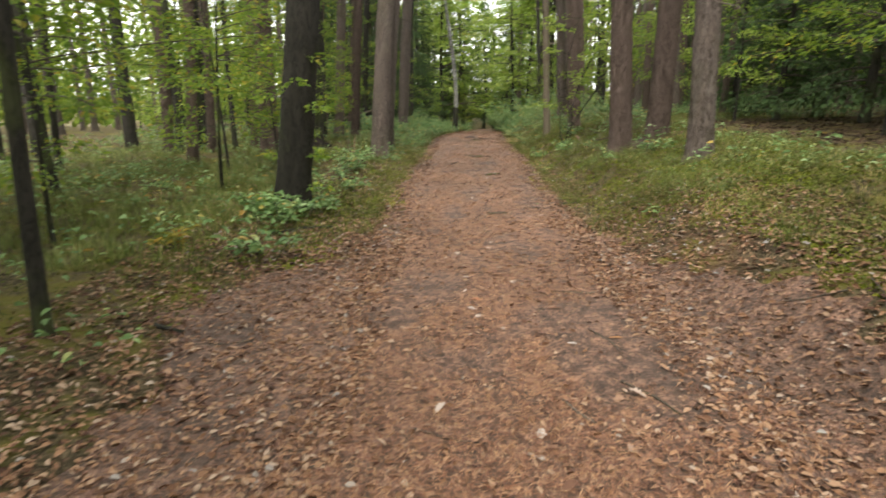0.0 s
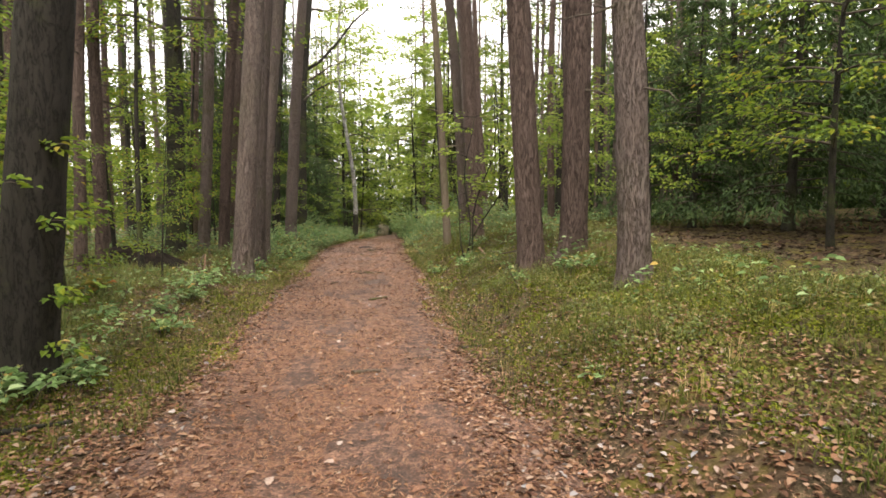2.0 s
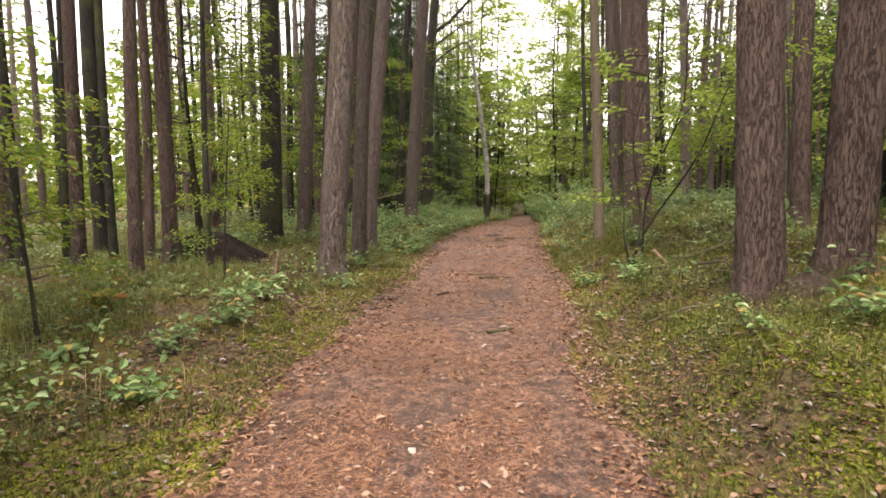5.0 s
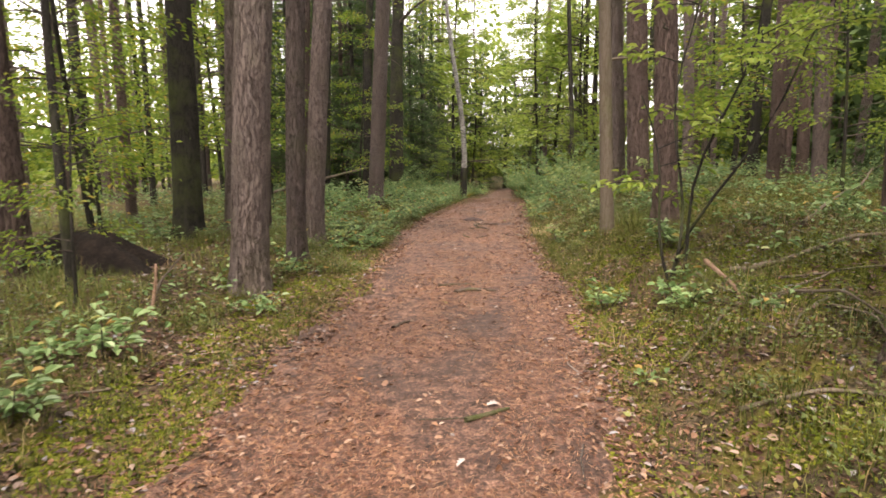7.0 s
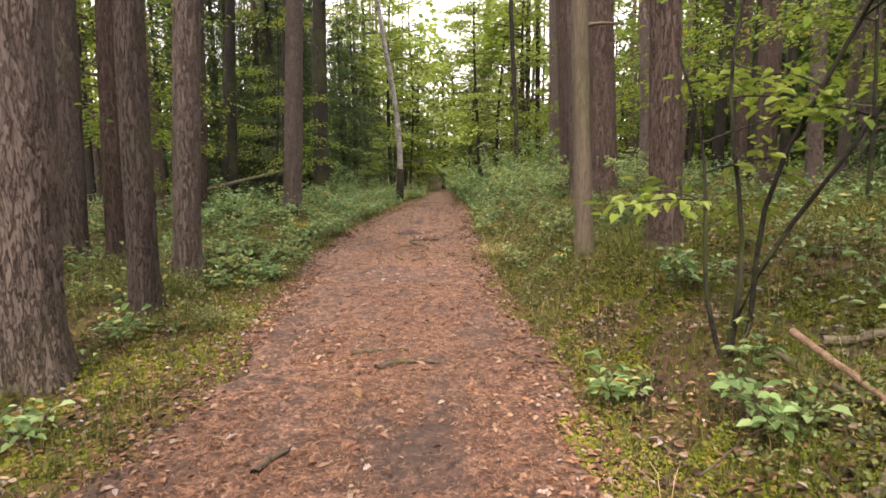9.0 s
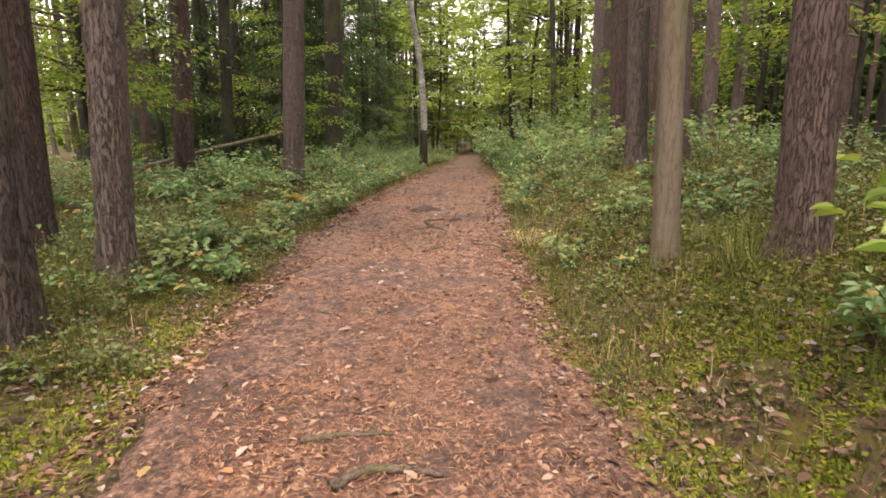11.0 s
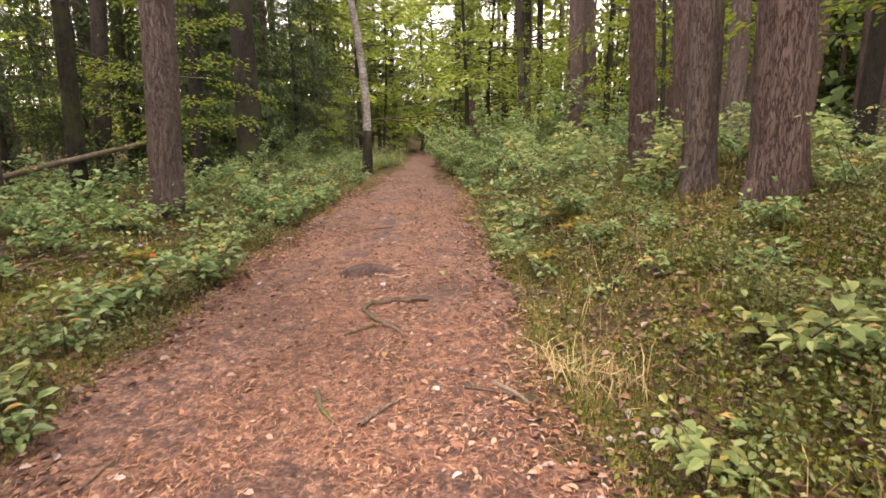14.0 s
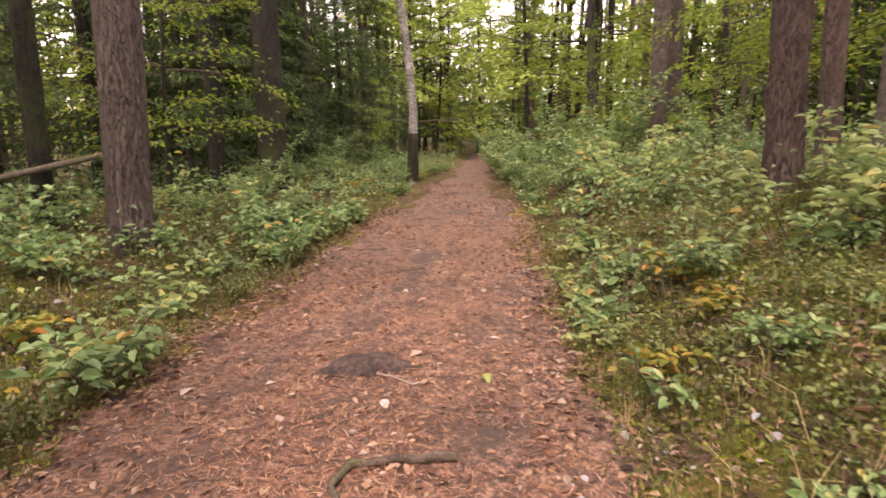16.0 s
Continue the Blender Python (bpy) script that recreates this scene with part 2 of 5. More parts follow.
M_STICK = bark_material("mossy_stick_bark", (0.03, 0.022, 0.016), (0.16, 0.11, 0.075), (0.13, 0.085, 0.05), (30, 30, 30), 0.5, 0.9)
M_RAW = bark_material("raw_wood", (0.12, 0.06, 0.03), (0.34, 0.18, 0.09), (0.26, 0.13, 0.065), (26, 26, 26), 0.3)
M_PALE = bark_material("bleached_wood", (0.2, 0.17, 0.14), (0.45, 0.4, 0.34), (0.36, 0.31, 0.26), (26, 26, 26), 0.2)
M_BIRCH = bark_material("birch_bark", (0.03, 0.028, 0.026), (0.46, 0.445, 0.41), (0.22, 0.21, 0.19), (5, 5, 13), 0.2, 0.25)
M_BEECH_LEAF = leaf_material("beech_leaf", [(0, (0.09, 0.16, 0.025)), (0.5, (0.17, 0.26, 0.035)), (0.88, (0.26, 0.33, 0.04)), (1, (0.36, 0.28, 0.04))], 0.55, 0.5, 0.4)
M_SHRUB_LEAF = leaf_material("shrub_leaf", [(0, (0.095, 0.17, 0.06)), (0.55, (0.195, 0.315, 0.12)), (0.9, (0.3, 0.42, 0.185)), (0.97, (0.42, 0.36, 0.1)), (1, (0.42, 0.24, 0.07))], 0.34, 0.45, 0.45)
M_YELLOW_LEAF = leaf_material("yellowing_leaf", [(0, (0.14, 0.19, 0.04)), (0.5, (0.3, 0.26, 0.06)), (0.85, (0.4, 0.27, 0.06)), (1, (0.4, 0.15, 0.05))], 0.3)
M_FAR_LEAF = leaf_material("far_leaf", [(0, (0.07, 0.12, 0.025)), (0.5, (0.15, 0.22, 0.035)), (1, (0.27, 0.32, 0.06))], 0.55)
M_LIGHT_LEAF = leaf_material("light_green_leaf", [(0, (0.16, 0.26, 0.04)), (0.6, (0.24, 0.33, 0.05)), (1, (0.32, 0.38, 0.08))], 0.5, 0.5, 0.4)
M_SPRUCE = leaf_material("spruce_needles", [(0, (0.03, 0.055, 0.022)), (0.6, (0.055, 0.095, 0.035)), (1, (0.09, 0.14, 0.045))], 0.25)
M_PINE_NEEDLE = leaf_material("pine_needles", [(0, (0.04, 0.075, 0.025)), (1, (0.09, 0.14, 0.05))], 0.2)
M_GRASS = leaf_material("forest_grass", [(0, (0.045, 0.07, 0.016)), (0.55, (0.1, 0.13, 0.028)), (0.9, (0.17, 0.175, 0.05)), (1, (0.28, 0.22, 0.1))], 0.3)
M_MOSS = leaf_material("moss", [(0, (0.085, 0.115, 0.014)), (0.5, (0.165, 0.2, 0.022)), (1, (0.27, 0.28, 0.038))], 0.25, 0.8)
M_HEATH = leaf_material("heath_leaf", [(0, (0.04, 0.042, 0.014)), (0.35, (0.085, 0.1, 0.022)), (0.7, (0.15, 0.165, 0.035)), (0.92, (0.18, 0.12, 0.055)), (1, (0.3, 0.23, 0.13))], 0.2)
M_BILBERRY = leaf_material("bilberry_leaf", [(0, (0.04, 0.06, 0.02)), (0.4, (0.09, 0.13, 0.035)), (0.75, (0.16, 0.2, 0.06)), (0.93, (0.24, 0.25, 0.09)), (1, (0.22, 0.12, 0.06))], 0.3, 0.5, 0.4)
M_PALE_LEAF = leaf_material("pale_oak_leaf", [(0, (0.17, 0.25, 0.09)), (0.5, (0.29, 0.38, 0.15)), (0.88, (0.4, 0.44, 0.17)), (1, (0.45, 0.33, 0.1))], 0.45, 0.55, 0.35)
M_PALE_GRASS = leaf_material("pale_grass", [(0, (0.1, 0.14, 0.04)), (0.6, (0.2, 0.25, 0.075)), (1, (0.32, 0.32, 0.13))], 0.35, 0.55, 0.3)
# brown needle litter, its colour deepened to stand for shade under the spruces
M_DARK_LITTER = leaf_material("shaded_litter", [(0, (0.018, 0.012, 0.009)), (0.6, (0.045, 0.028, 0.019)), (0.93, (0.085, 0.05, 0.032)), (1, (0.16, 0.1, 0.065))], 0.0, 0.8)
M_OLD_LEAF = leaf_material("old_fallen_leaf", [(0, (0.03, 0.02, 0.016)), (0.4, (0.085, 0.05, 0.034)), (0.75, (0.17, 0.105, 0.072)), (0.9, (0.25, 0.19, 0.16)), (0.96, (0.34, 0.31, 0.3)), (1, (0.22, 0.23, 0.25))], 0.05, 0.6, 0.25)
M_STRAW = leaf_material("dry_grass", [(0, (0.32, 0.24, 0.11)), (1, (0.5, 0.4, 0.22))], 0.25)
M_LITTER = leaf_material("fallen_leaf", [(0, (0.06, 0.03, 0.022)), (0.35, (0.13, 0.065, 0.038)), (0.66, (0.27, 0.15, 0.088)), (0.87, (0.33, 0.215, 0.145)), (0.97, (0.36, 0.27, 0.21)), (1, (0.24, 0.23, 0.23))], 0.08, 0.6, 0.2)
M_NEEDLE = leaf_material("fallen_needle", [(0, (0.065, 0.028, 0.019)), (0.4, (0.19, 0.08, 0.049)), (0.8, (0.36, 0.186, 0.103)), (1, (0.5, 0.31, 0.185))], 0.0, 0.55, 0.3)
M_FLOOR = soil_material("forest_floor", [(0.25, (0.025, 0.02, 0.012)), (0.45, (0.07, 0.055, 0.025)), (0.6, (0.13, 0.09, 0.045)), (0.78, (0.22, 0.15, 0.085))], (0.15, 0.09, 0.06), 0.05, ((0.04, 0.042, 0.01), (0.2, 0.185, 0.03)))
M_PATH = soil_material("needle_path", [(0.3, (0.022, 0.012, 0.009)), (0.44, (0.095, 0.043, 0.026)), (0.57, (0.225, 0.107, 0.06)), (0.74, (0.45, 0.275, 0.175))], (0.05, 0.034, 0.028), 0.06, None, (0.72, 0.5), ((0.4, 0.38, 0.37), (1.42, 1.34, 1.27)))
# dark brown earth, taken near black: the mound's shading is put into its colour
M_SHADED_EARTH = soil_material("shaded_earth", [(0.3, (0.008, 0.006, 0.005)), (0.6, (0.025, 0.017, 0.012)), (0.85, (0.06, 0.04, 0.028))], (0.012, 0.009, 0.007), 0.05)
M_SOIL = soil_material("dark_soil", [(0.3, (0.014, 0.008, 0.007)), (0.44, (0.045, 0.023, 0.018)), (0.57, (0.09, 0.047, 0.034)), (0.74, (0.24, 0.14, 0.1))], (0.03, 0.019, 0.016), 0.06, None, (0.72, 0.5))

# ---------------------------------------------------------------- ground and path
gx = np.concatenate([-6.5 - np.geomspace(0.2, 500, 34)[::-1], np.linspace(-6.5, 7.5, 125), 7.5 + np.geomspace(0.2, 500, 34)])
gy = np.concatenate([-3 - np.geomspace(0.2, 500, 30)[::-1], np.linspace(-3, 34, 290), 34 + np.geomspace(0.2, 500, 34)])
X, Y = np.meshgrid(gx, gy, indexing="ij")


def grid_faces(a, b):
    i, j = np.meshgrid(np.arange(a - 1), np.arange(b - 1), indexing="ij")
    return np.stack([i * b + j, (i + 1) * b + j, (i + 1) * b + j + 1, i * b + j + 1], -1).reshape(-1, 4)


def crumbs(x, y, amp):
    return amp * np.array([noise.noise(Vector((a * 5, b * 5, 0))) + 0.5 * noise.noise(Vector((a * 13, b * 13, 3))) for a, b in zip(x.ravel(), y.ravel())]).reshape(x.shape)


Zg = ground_z(X, Y)
near = (np.abs(X) < 7) & (Y > -3) & (Y < 34)
Zg = Zg + np.where(near, crumbs(X, Y, 0.022) * smooth(1.0, 1.6, np.abs(X - centre(Y))), 0)
Zg = Zg - 0.02 * (np.abs(X - centre(Y)) < 1.0) - 0.035 * (np.abs(X - centre(Y)) < 1.0 + 0.75 * (1 - smooth(3.8, 5.6, Y)) - 0.5 * smooth(24, 42, Y)) * (Y < 5.6)
ground = put("ground", np_mesh("ground", np.stack([X, Y, Zg], -1).reshape(-1, 3), [grid_faces(len(gx), len(gy))], M_FLOOR))
tagged(ground, "mossy brown forest floor under pine trees", "ground", kind="structure")


def path_half(y, side):
    wide = 1.17 + 0.8 * (1 - smooth(3.8, 5.8, y)) - 0.6 * smooth(18, 36, y)
    return wide + 0.12 * np.sin(y * 0.9 + side * 2) + 0.09 * np.sin(y * 2.3 + side) + 0.06 * np.sin(y * 5.1 + 3 * side) + 0.05 * np.sin(y * 11.3 + 5 * side)


pu, py = np.linspace(-2.6, 2.6, 93), np.concatenate([np.linspace(-8, 30, 480), np.linspace(30.2, 61, 90)])
U, PY = np.meshgrid(pu, py, indexing="ij")
half = np.where(U < 0, path_half(PY, -1), path_half(PY, 1))
PX = U + centre(PY)
rag = crumbs(PX, PY, 1.0)
PZ = ground_z(PX, PY) + 0.016 + 0.008 * rag - 0.09 * smooth(-0.12, 0.2, np.abs(U) - half + 0.12 * rag)
footpath = put("footpath", np_mesh("footpath", np.stack([PX, PY, PZ], -1).reshape(-1, 3), [grid_faces(len(pu), len(py))], M_PATH))
tagged(footpath, "reddish-brown forest path covered with pine needles", "path", kind="structure")


def top_z(x, y):
    u = np.abs(x - centre(y))
    return ground_z(x, y) + np.where(u < 1.1, 0.018, 0.012)


# ---------------------------------------------------------------- trees
def bent_line(height, lean=(0, 0), wob=0.05, seed=0, n=14, curve=0.0, low=-0.2):
    r = np.random.default_rng(seed)
    z = np.concatenate([np.linspace(low, 0.6, 8), np.linspace(0.75, height, n)])
    ph = r.uniform(0, 6.28, 4)
    x = lean[0] * z + wob * (np.sin(z * 0.5 + ph[0]) - math.sin(ph[0])) + curve * z * z
    y = lean[1] * z + wob * (np.sin(z * 0.43 + ph[1]) - math.sin(ph[1]))
    return np.stack([x, y, z], 1)


def at_height(line, h):
    return np.array([np.interp(h, line[:, 2], line[:, k]) for k in range(3)])


def limb_points(start, turn, length, rise, sag, n=7):
    s = np.linspace(0, 1, n)
    return start[None] + np.stack([math.cos(turn) * s * length, math.sin(turn) * s * length, rise * length * s - sag * length * s * s], 1)


def spray(points, n, r, size, wide, layers=0.06):
    """Leaves in flat sprays along a limb."""
    s = r.uniform(0.15, 1, n) ** 0.8
    k = np.linspace(0, 1, len(points))
    base = np.stack([np.interp(s, k, points[:, c]) for c in range(3)], 1)
    d = points[-1] - points[0]
    L = np.linalg.norm(d)
    d = d / L
    lat = np.array([-d[1], d[0], 0.0])
    off = r.normal(0, 1, n) * wide * (1.15 - 0.7 * s)
    base = base + lat * off[:, None] + d * (np.abs(off) * 0.4)[:, None]
    base[:, 2] += r.normal(0, layers, n) - 0.12 * np.abs(off)
    way = d[None] * r.uniform(0.3, 1, (n, 1)) + lat[None] * (np.sign(off) * r.uniform(0.3, 1.1, n))[:, None] + np.stack([r.normal(0, 0.3, n), r.normal(0, 0.3, n), r.normal(-0.2, 0.25, n)], 1)
    up = np.stack([r.normal(0, 0.3, n), r.normal(0, 0.3, n), np.ones(n)], 1)
    ln = size * r.uniform(0.65, 1.2, n)
    return base, way, up, ln, ln * r.uniform(0.5, 0.68, n)


def joined(parts):
    return [np.concatenate([p[k] for p in parts]) for k in range(5)]


def tree(name, x, y, label, trunk_mesh, limbs=(), crown=None, group="", turn=0.0, scale=1.0, category="tree"):
    """A tree as a thing: an Empty at its foot with trunk, limbs and crown."""
    ob = tagged(new(name), label, category, group)
    ob.matrix_basis = pose(x, y, float(ground_z(x, y)), 0, 0, turn) @ Matrix.Scale(scale, 4)
    put("trunk", trunk_mesh, ob)
    for me in limbs:
        if me.name.startswith("branchwork"):
            tagged(put("branchwork", me, ob), kind="stuff")
        else:
            put("limb", me, ob)
    if crown:
        put("crown", crown, ob)
    return ob


def trunk_mesh(r0, height, line, mat, seed, sides=36, furrow=0.05, flare=0.35, taper=0.75):
    z = line[:, 2]
    fine = np.concatenate([np.linspace(z[0], 5.5, 85), np.linspace(5.8, height, 16)]) if sides > 20 else z
    pts = np.stack([np.interp(fine, z, line[:, k]) for k in range(3)], 1)
    rad = r0 * (1 - taper * np.clip(fine, 0, None) / height)
    return np_mesh("trunk", *(lambda v, f, t: (v, [f, t]))(*tube(pts, rad, sides, furrow, flare, seed)), mat)


def pine_crown(line, height, r, n_limb=9, leaves=24, size=0.45):
    """Tufted needle crown high on a pine."""
    limbs, parts = [], []
    for i in range(n_limb):
        h = height * r.uniform(0.58, 0.99)
        st = at_height(line, h)
        L = (height - h) * 0.35 + r.uniform(0.7, 1.7)
        p = limb_points(st, r.uniform(0, 6.28), L, r.uniform(0.1, 0.5), 0.15)
        limbs.append(tube(p[::2], np.linspace(0.045, 0.01, 4), 4))
        b = spray(p, leaves, r, size, 0.45, 0.25)
        parts.append((b[0], b[1] + r.normal(0, 0.5, b[1].shape), b[2], b[3], b[4] * 0.35))
    return limbs, parts


def stubs(line, r0, height, r, n):
    """Short dead branches on a pine's bare trunk."""
    out = []
    for i in range(n):
        h = r.uniform(1.8, min(9, height * 0.6))
        st = at_height(line, h)
        p = limb_points(st, r.uniform(0, 6.28), r.uniform(0.25, 0.9), r.uniform(-0.2, 0.3), r.uniform(0, 0.4), 5)
        p += r.normal(0, 0.02, p.shape)
        out.append(tubes_mesh("limb", [tube(p, np.linspace(0.018, 0.005, 5), 6)], M_TWIG))
    return out


CROWNS = []
for k in range(4):
    r = np.random.default_rng(50 + k)
    line = bent_line(19, seed=k)
    limbs, parts = pine_crown(line, 19, r)
    CROWNS.append((tubes_mesh("branchwork", limbs, M_TWIG), leaf_mesh("crown", *joined(parts), M_PINE_NEEDLE, plain=True)))


def pine(x, y, r0, seed, lean=(0, 0), curve=0.0, mat=None, label="", near=True, group="pine trees by the path", height=19.0, n_stub=4, turn=0.0):
    line = bent_line(height, lean, 0.05, seed, curve=curve)
    me = trunk_mesh(r0, height, line, mat or M_PINE, seed * 1.7, 52 if near else 12, 0.085 if near else 0.0, 0.35, 0.6)
    limbs = stubs(line, r0, height, np.random.default_rng(seed), n_stub)
    branches, crown = CROWNS[seed % 4]
    ob = tree("pine_tree", x, y, label or "tall pine with furrowed grey-brown bark beside the path", me, limbs, None, group, turn)
    shift = at_height(line, 0.8 * height) - at_height(bent_line(19, seed=seed % 4), 0.8 * height)
    tagged(put("branchwork", branches, ob, pose(shift[0], shift[1], 0)), kind="stuff")
    put("crown", crown, ob, pose(shift[0], shift[1], 0))
    return ob


# pines along the path: x, y, radius, seed, lean east, lean north, bark, label
PINES = [
    (-4.2, 12.35, 0.09, 1, 0.04, 0, M_PINE_RED, "slender pine with reddish bark in the undergrowth"),
    (-4.3, 13.3, 0.105, 2, 0.035, 0, M_PINE_RED, "pine with rough reddish-brown bark in the undergrowth"),
    (-4.9, 13.7, 0.075, 3, 0.04, 0, M_PINE_RED, "thin young pine with dark bark"),
    (-3.5, 16.7, 0.13, 4, 0.05, 0, M_PINE, "grey-barked pine behind a dark oak"),
    (-1.9, 13.45, 0.185, 5, 0.05, 0, M_PINE, "stout pine with deeply furrowed grey bark at the path edge"),
    (-1.87, 14.92, 0.12, 6, 0.06, 0, M_PINE, "slim grey-barked pine standing close to another"),
    (-2.03, 16.25, 0.14, 7, 0.07, 0, M_PINE, "grey pine with lichen-pale bark standing close to another"),
    (-2.25, 22.4, 0.19, 8, 0.08, 0, M_PINE, "straight pine with scaly grey-brown bark among oak seedlings"),
    (2.84, 10.5, 0.18, 9, -0.09, 0, M_PINE_RED, "leaning pine with reddish-brown furrowed bark on the bank"),
    (3.42, 10.38, 0.19, 10, -0.015, 0, M_PINE_RED, "straight pine with red-brown bark on the bank"),
    (3.2, 7.92, 0.155, 11, -0.065, 0, M_PINE, "pine with coarse flaking grey bark on the mossy bank"),
    (2.9, 15.22, 0.14, 12, -0.035, 0, M_PINE_RED, "leaning pine with dark furrowed bark and mossy foot"),
    (3.75, 22.4, 0.15, 13, -0.08, 0, M_PINE_RED, "red-barked pine rising from green shrubs"),
    (3.43, 20.3, 0.145, 14, -0.085, 0, M_PINE, "pine with grey-brown bark, one of a close pair"),
    (3.66, 19.5, 0.2, 15, -0.07, 0, M_PINE_RED, "thick pine with deeply cracked red-brown bark, one of a close pair"),
    (-3.05, 16.8, 0.125, 16, 0.07, 0, M_PINE_RED, "slender pine with brown bark"),
    (-4.1, 22.0, 0.16, 17, 0.05, 0, M_PINE_RED, "slender pine with brown bark"),
    (-4.95, 21.0, 0.12, 18, 0.05, 0, M_PINE_RED, "slender pine with red-brown bark"),
    (-3.85, 23.5, 0.11, 19, 0.06, 0, M_OAK, "thin dark-barked tree among seedlings"),
    (-3.55, 27.6, 0.15, 20, 0.06, 0, M_OAK, "straight dark-barked tree among spruces"),
    (-5.4, 27.4, 0.16, 21, 0.08, 0, M_OAK, "straight dark-barked tree among spruces"),
    (4.75, 23.4, 0.11, 22, -0.06, 0, M_PINE_RED, "slender brown pine on the bank"),
    (5.2, 30.1, 0.19, 23, -0.05, 0, M_PINE, "pine with grey bark on the bank"),
    (5.75, 30.7, 0.2, 24, -0.05, 0, M_PINE, "pine with grey bark on the bank"),
    (4.2, 32.1, 0.1, 25, -0.04, 0, M_OAK, "thin dark trunk on the bank"),
    (6.6, 18.6, 0.12, 26, -0.05, 0, M_PINE, "slender brown pine on the bank"),
    (-5.1, 10.9, 0.095, 28, 0.05, 0, M_PINE_RED, "slender pine with brown bark"),
    (-6.5, 12.8, 0.11, 29, 0.05, 0, M_PINE_RED, "slender pine with brown bark"),
    (-6.2, 12.7, 0.07, 30, 0.03, 0, M_OAK, "thin dark trunk under the pines"),
    (-6.05, 13.4, 0.065, 31, 0.03, 0, M_OAK, "thin dark trunk under the pines"),
    (-5.7, 13.2, 0.1, 32, 0.05, 0, M_PINE_RED, "slender pine with brown bark"),
    (-5.2, 13.3, 0.062, 33, 0.03, 0, M_OAK, "thin dark trunk under the pines"),
    (9.2, 25.5, 0.17, 34, -0.04, 0, M_PINE_RED, "brown pine on the grassy bank"),
    (10.5, 26.7, 0.18, 35, -0.04, 0, M_PINE_RED, "brown pine on the grassy bank"),
    (6.4, 24.9, 0.16, 36, -0.05, 0, M_PINE, "brown pine on the grassy bank"),
    (10.3, 10.8, 0.17, 37, -0.06, 0, M_OAK, "dark-barked tree on the bank"),
    (4.52, 13.45, 0.115, 40, -0.06, 0, M_PINE_RED, "pine with orange-brown bark among fallen branches"),
    (6.0, 39.5, 0.14, 38, -0.03, 0, M_OAK, "dark slender trunk beside shrubs"),
    (6.4, 39.0, 0.14, 39, -0.03, 0, M_OAK, "dark slender trunk beside shrubs"),
]
for x, y, r0, seed, lx, ly, mat, label in PINES:
    pine(x, y, r0, seed, (lx, ly), 0.0, mat, label, near=(r0 > 0.09 and y < 25 and abs(x) < 5.2), n_stub=5 if y < 25 else 2)


def oak(x, y, r0, seed, height, label, limbs_at, leaves, size, lean=(0, 0), mat=None, leaf=None, name="oak_tree", spread=2.2, flare=0.45, near=True, wob=0.08, lo=0.25):
    """A broadleaf tree: dark trunk, spreading limbs with flat sprays of leaves."""
    r = np.random.default_rng(seed)
    line = bent_line(height, lean, wob, seed)
    me = trunk_mesh(r0, height, line, mat or M_OAK, seed * 0.9, 40 if near else 12, 0.045 if near else 0.0, flare, 0.8)
    limb_meshes, parts = [], []
    for i in range(limbs_at):
        h = height * r.uniform(lo, 0.98)
        st = at_height(line, h)
        L = spread * r.uniform(0.6, 1.2) * (1.15 - 0.6 * h / height)
        p = limb_points(st, r.uniform(0, 6.28), L, r.uniform(0.1, 0.55), r.uniform(0.1, 0.4))
        p[1:] += r.normal(0, 0.03, p[1:].shape)
        limb_meshes.append(tube(p, np.linspace(max(0.008, r0 * 0.22), 0.004, len(p)), 6))
        parts.append(spray(p, leaves, r, size, 0.32 * L, 0.1))
    ob = tree(name, x, y, label, me, [], leaf_mesh("crown", *joined(parts), leaf or M_BEECH_LEAF), "")
    for lm in limb_meshes:
        put("limb", tubes_mesh("limb", [lm], M_TWIG), ob)
    return ob


old_oak = oak(-2.02, 6.75, 0.2, 101, 15, "old oak with dark mossy bark and leafy shoots at its foot", 12, 260, 0.1, (0.09, 0.01), lo=0.35, spread=3.0)
r = np.random.default_rng(404)
parts = []
for i in range(13):
    h, a = r.uniform(0.1, 1.9), r.uniform(0, 6.28)
    q = limb_points(np.array([0.09 * h + 0.17 * math.cos(a), 0.01 * h + 0.17 * math.sin(a), h]), a, r.uniform(0.15, 0.4), 0.25, 0.2, 5)
    put("shoot", tubes_mesh("shoot", [tube(q, np.linspace(0.005, 0.002, 5), 5)], M_TWIG), old_oak)
    parts.append(spray(q, 22, r, 0.075, 0.08, 0.03))
put("foliage", leaf_mesh("foliage", *joined(parts), M_BEECH_LEAF), old_oak, None, "green leaves of shoots on the trunk")
oak(-3.95, 16.1, 0.21, 102, 14, "dark-barked oak among leafy undergrowth", 12, 220, 0.1, (0.05, 0), lo=0.2, spread=2.6)
big_oak = oak(-2.5, 27.5, 0.25, 103, 16, "dark-trunked oak with a long bare limb over the path", 14, 240, 0.12, (0.06, 0), lo=0.3, spread=3.4)
oak(-2.36, 2.97, 0.045, 104, 7, "slender dark sapling with a forked stem", 8, 170, 0.085, (0.02, 0.01), name="sapling", spread=1.3, flare=0.25, lo=0.16)
oak(-3.5, 12.95, 0.05, 105, 7, "slender leafy sapling under the pines", 10, 200, 0.085, name="sapling", spread=1.5, flare=0.2)

p = np.array([(-0.15, 0, 6.6), (0.35, 0.05, 7.0), (0.9, 0.1, 7.35), (1.6, 0.15, 8.1), (2.3, 0.1, 9.0), (3.0, 0.0, 9.6)])
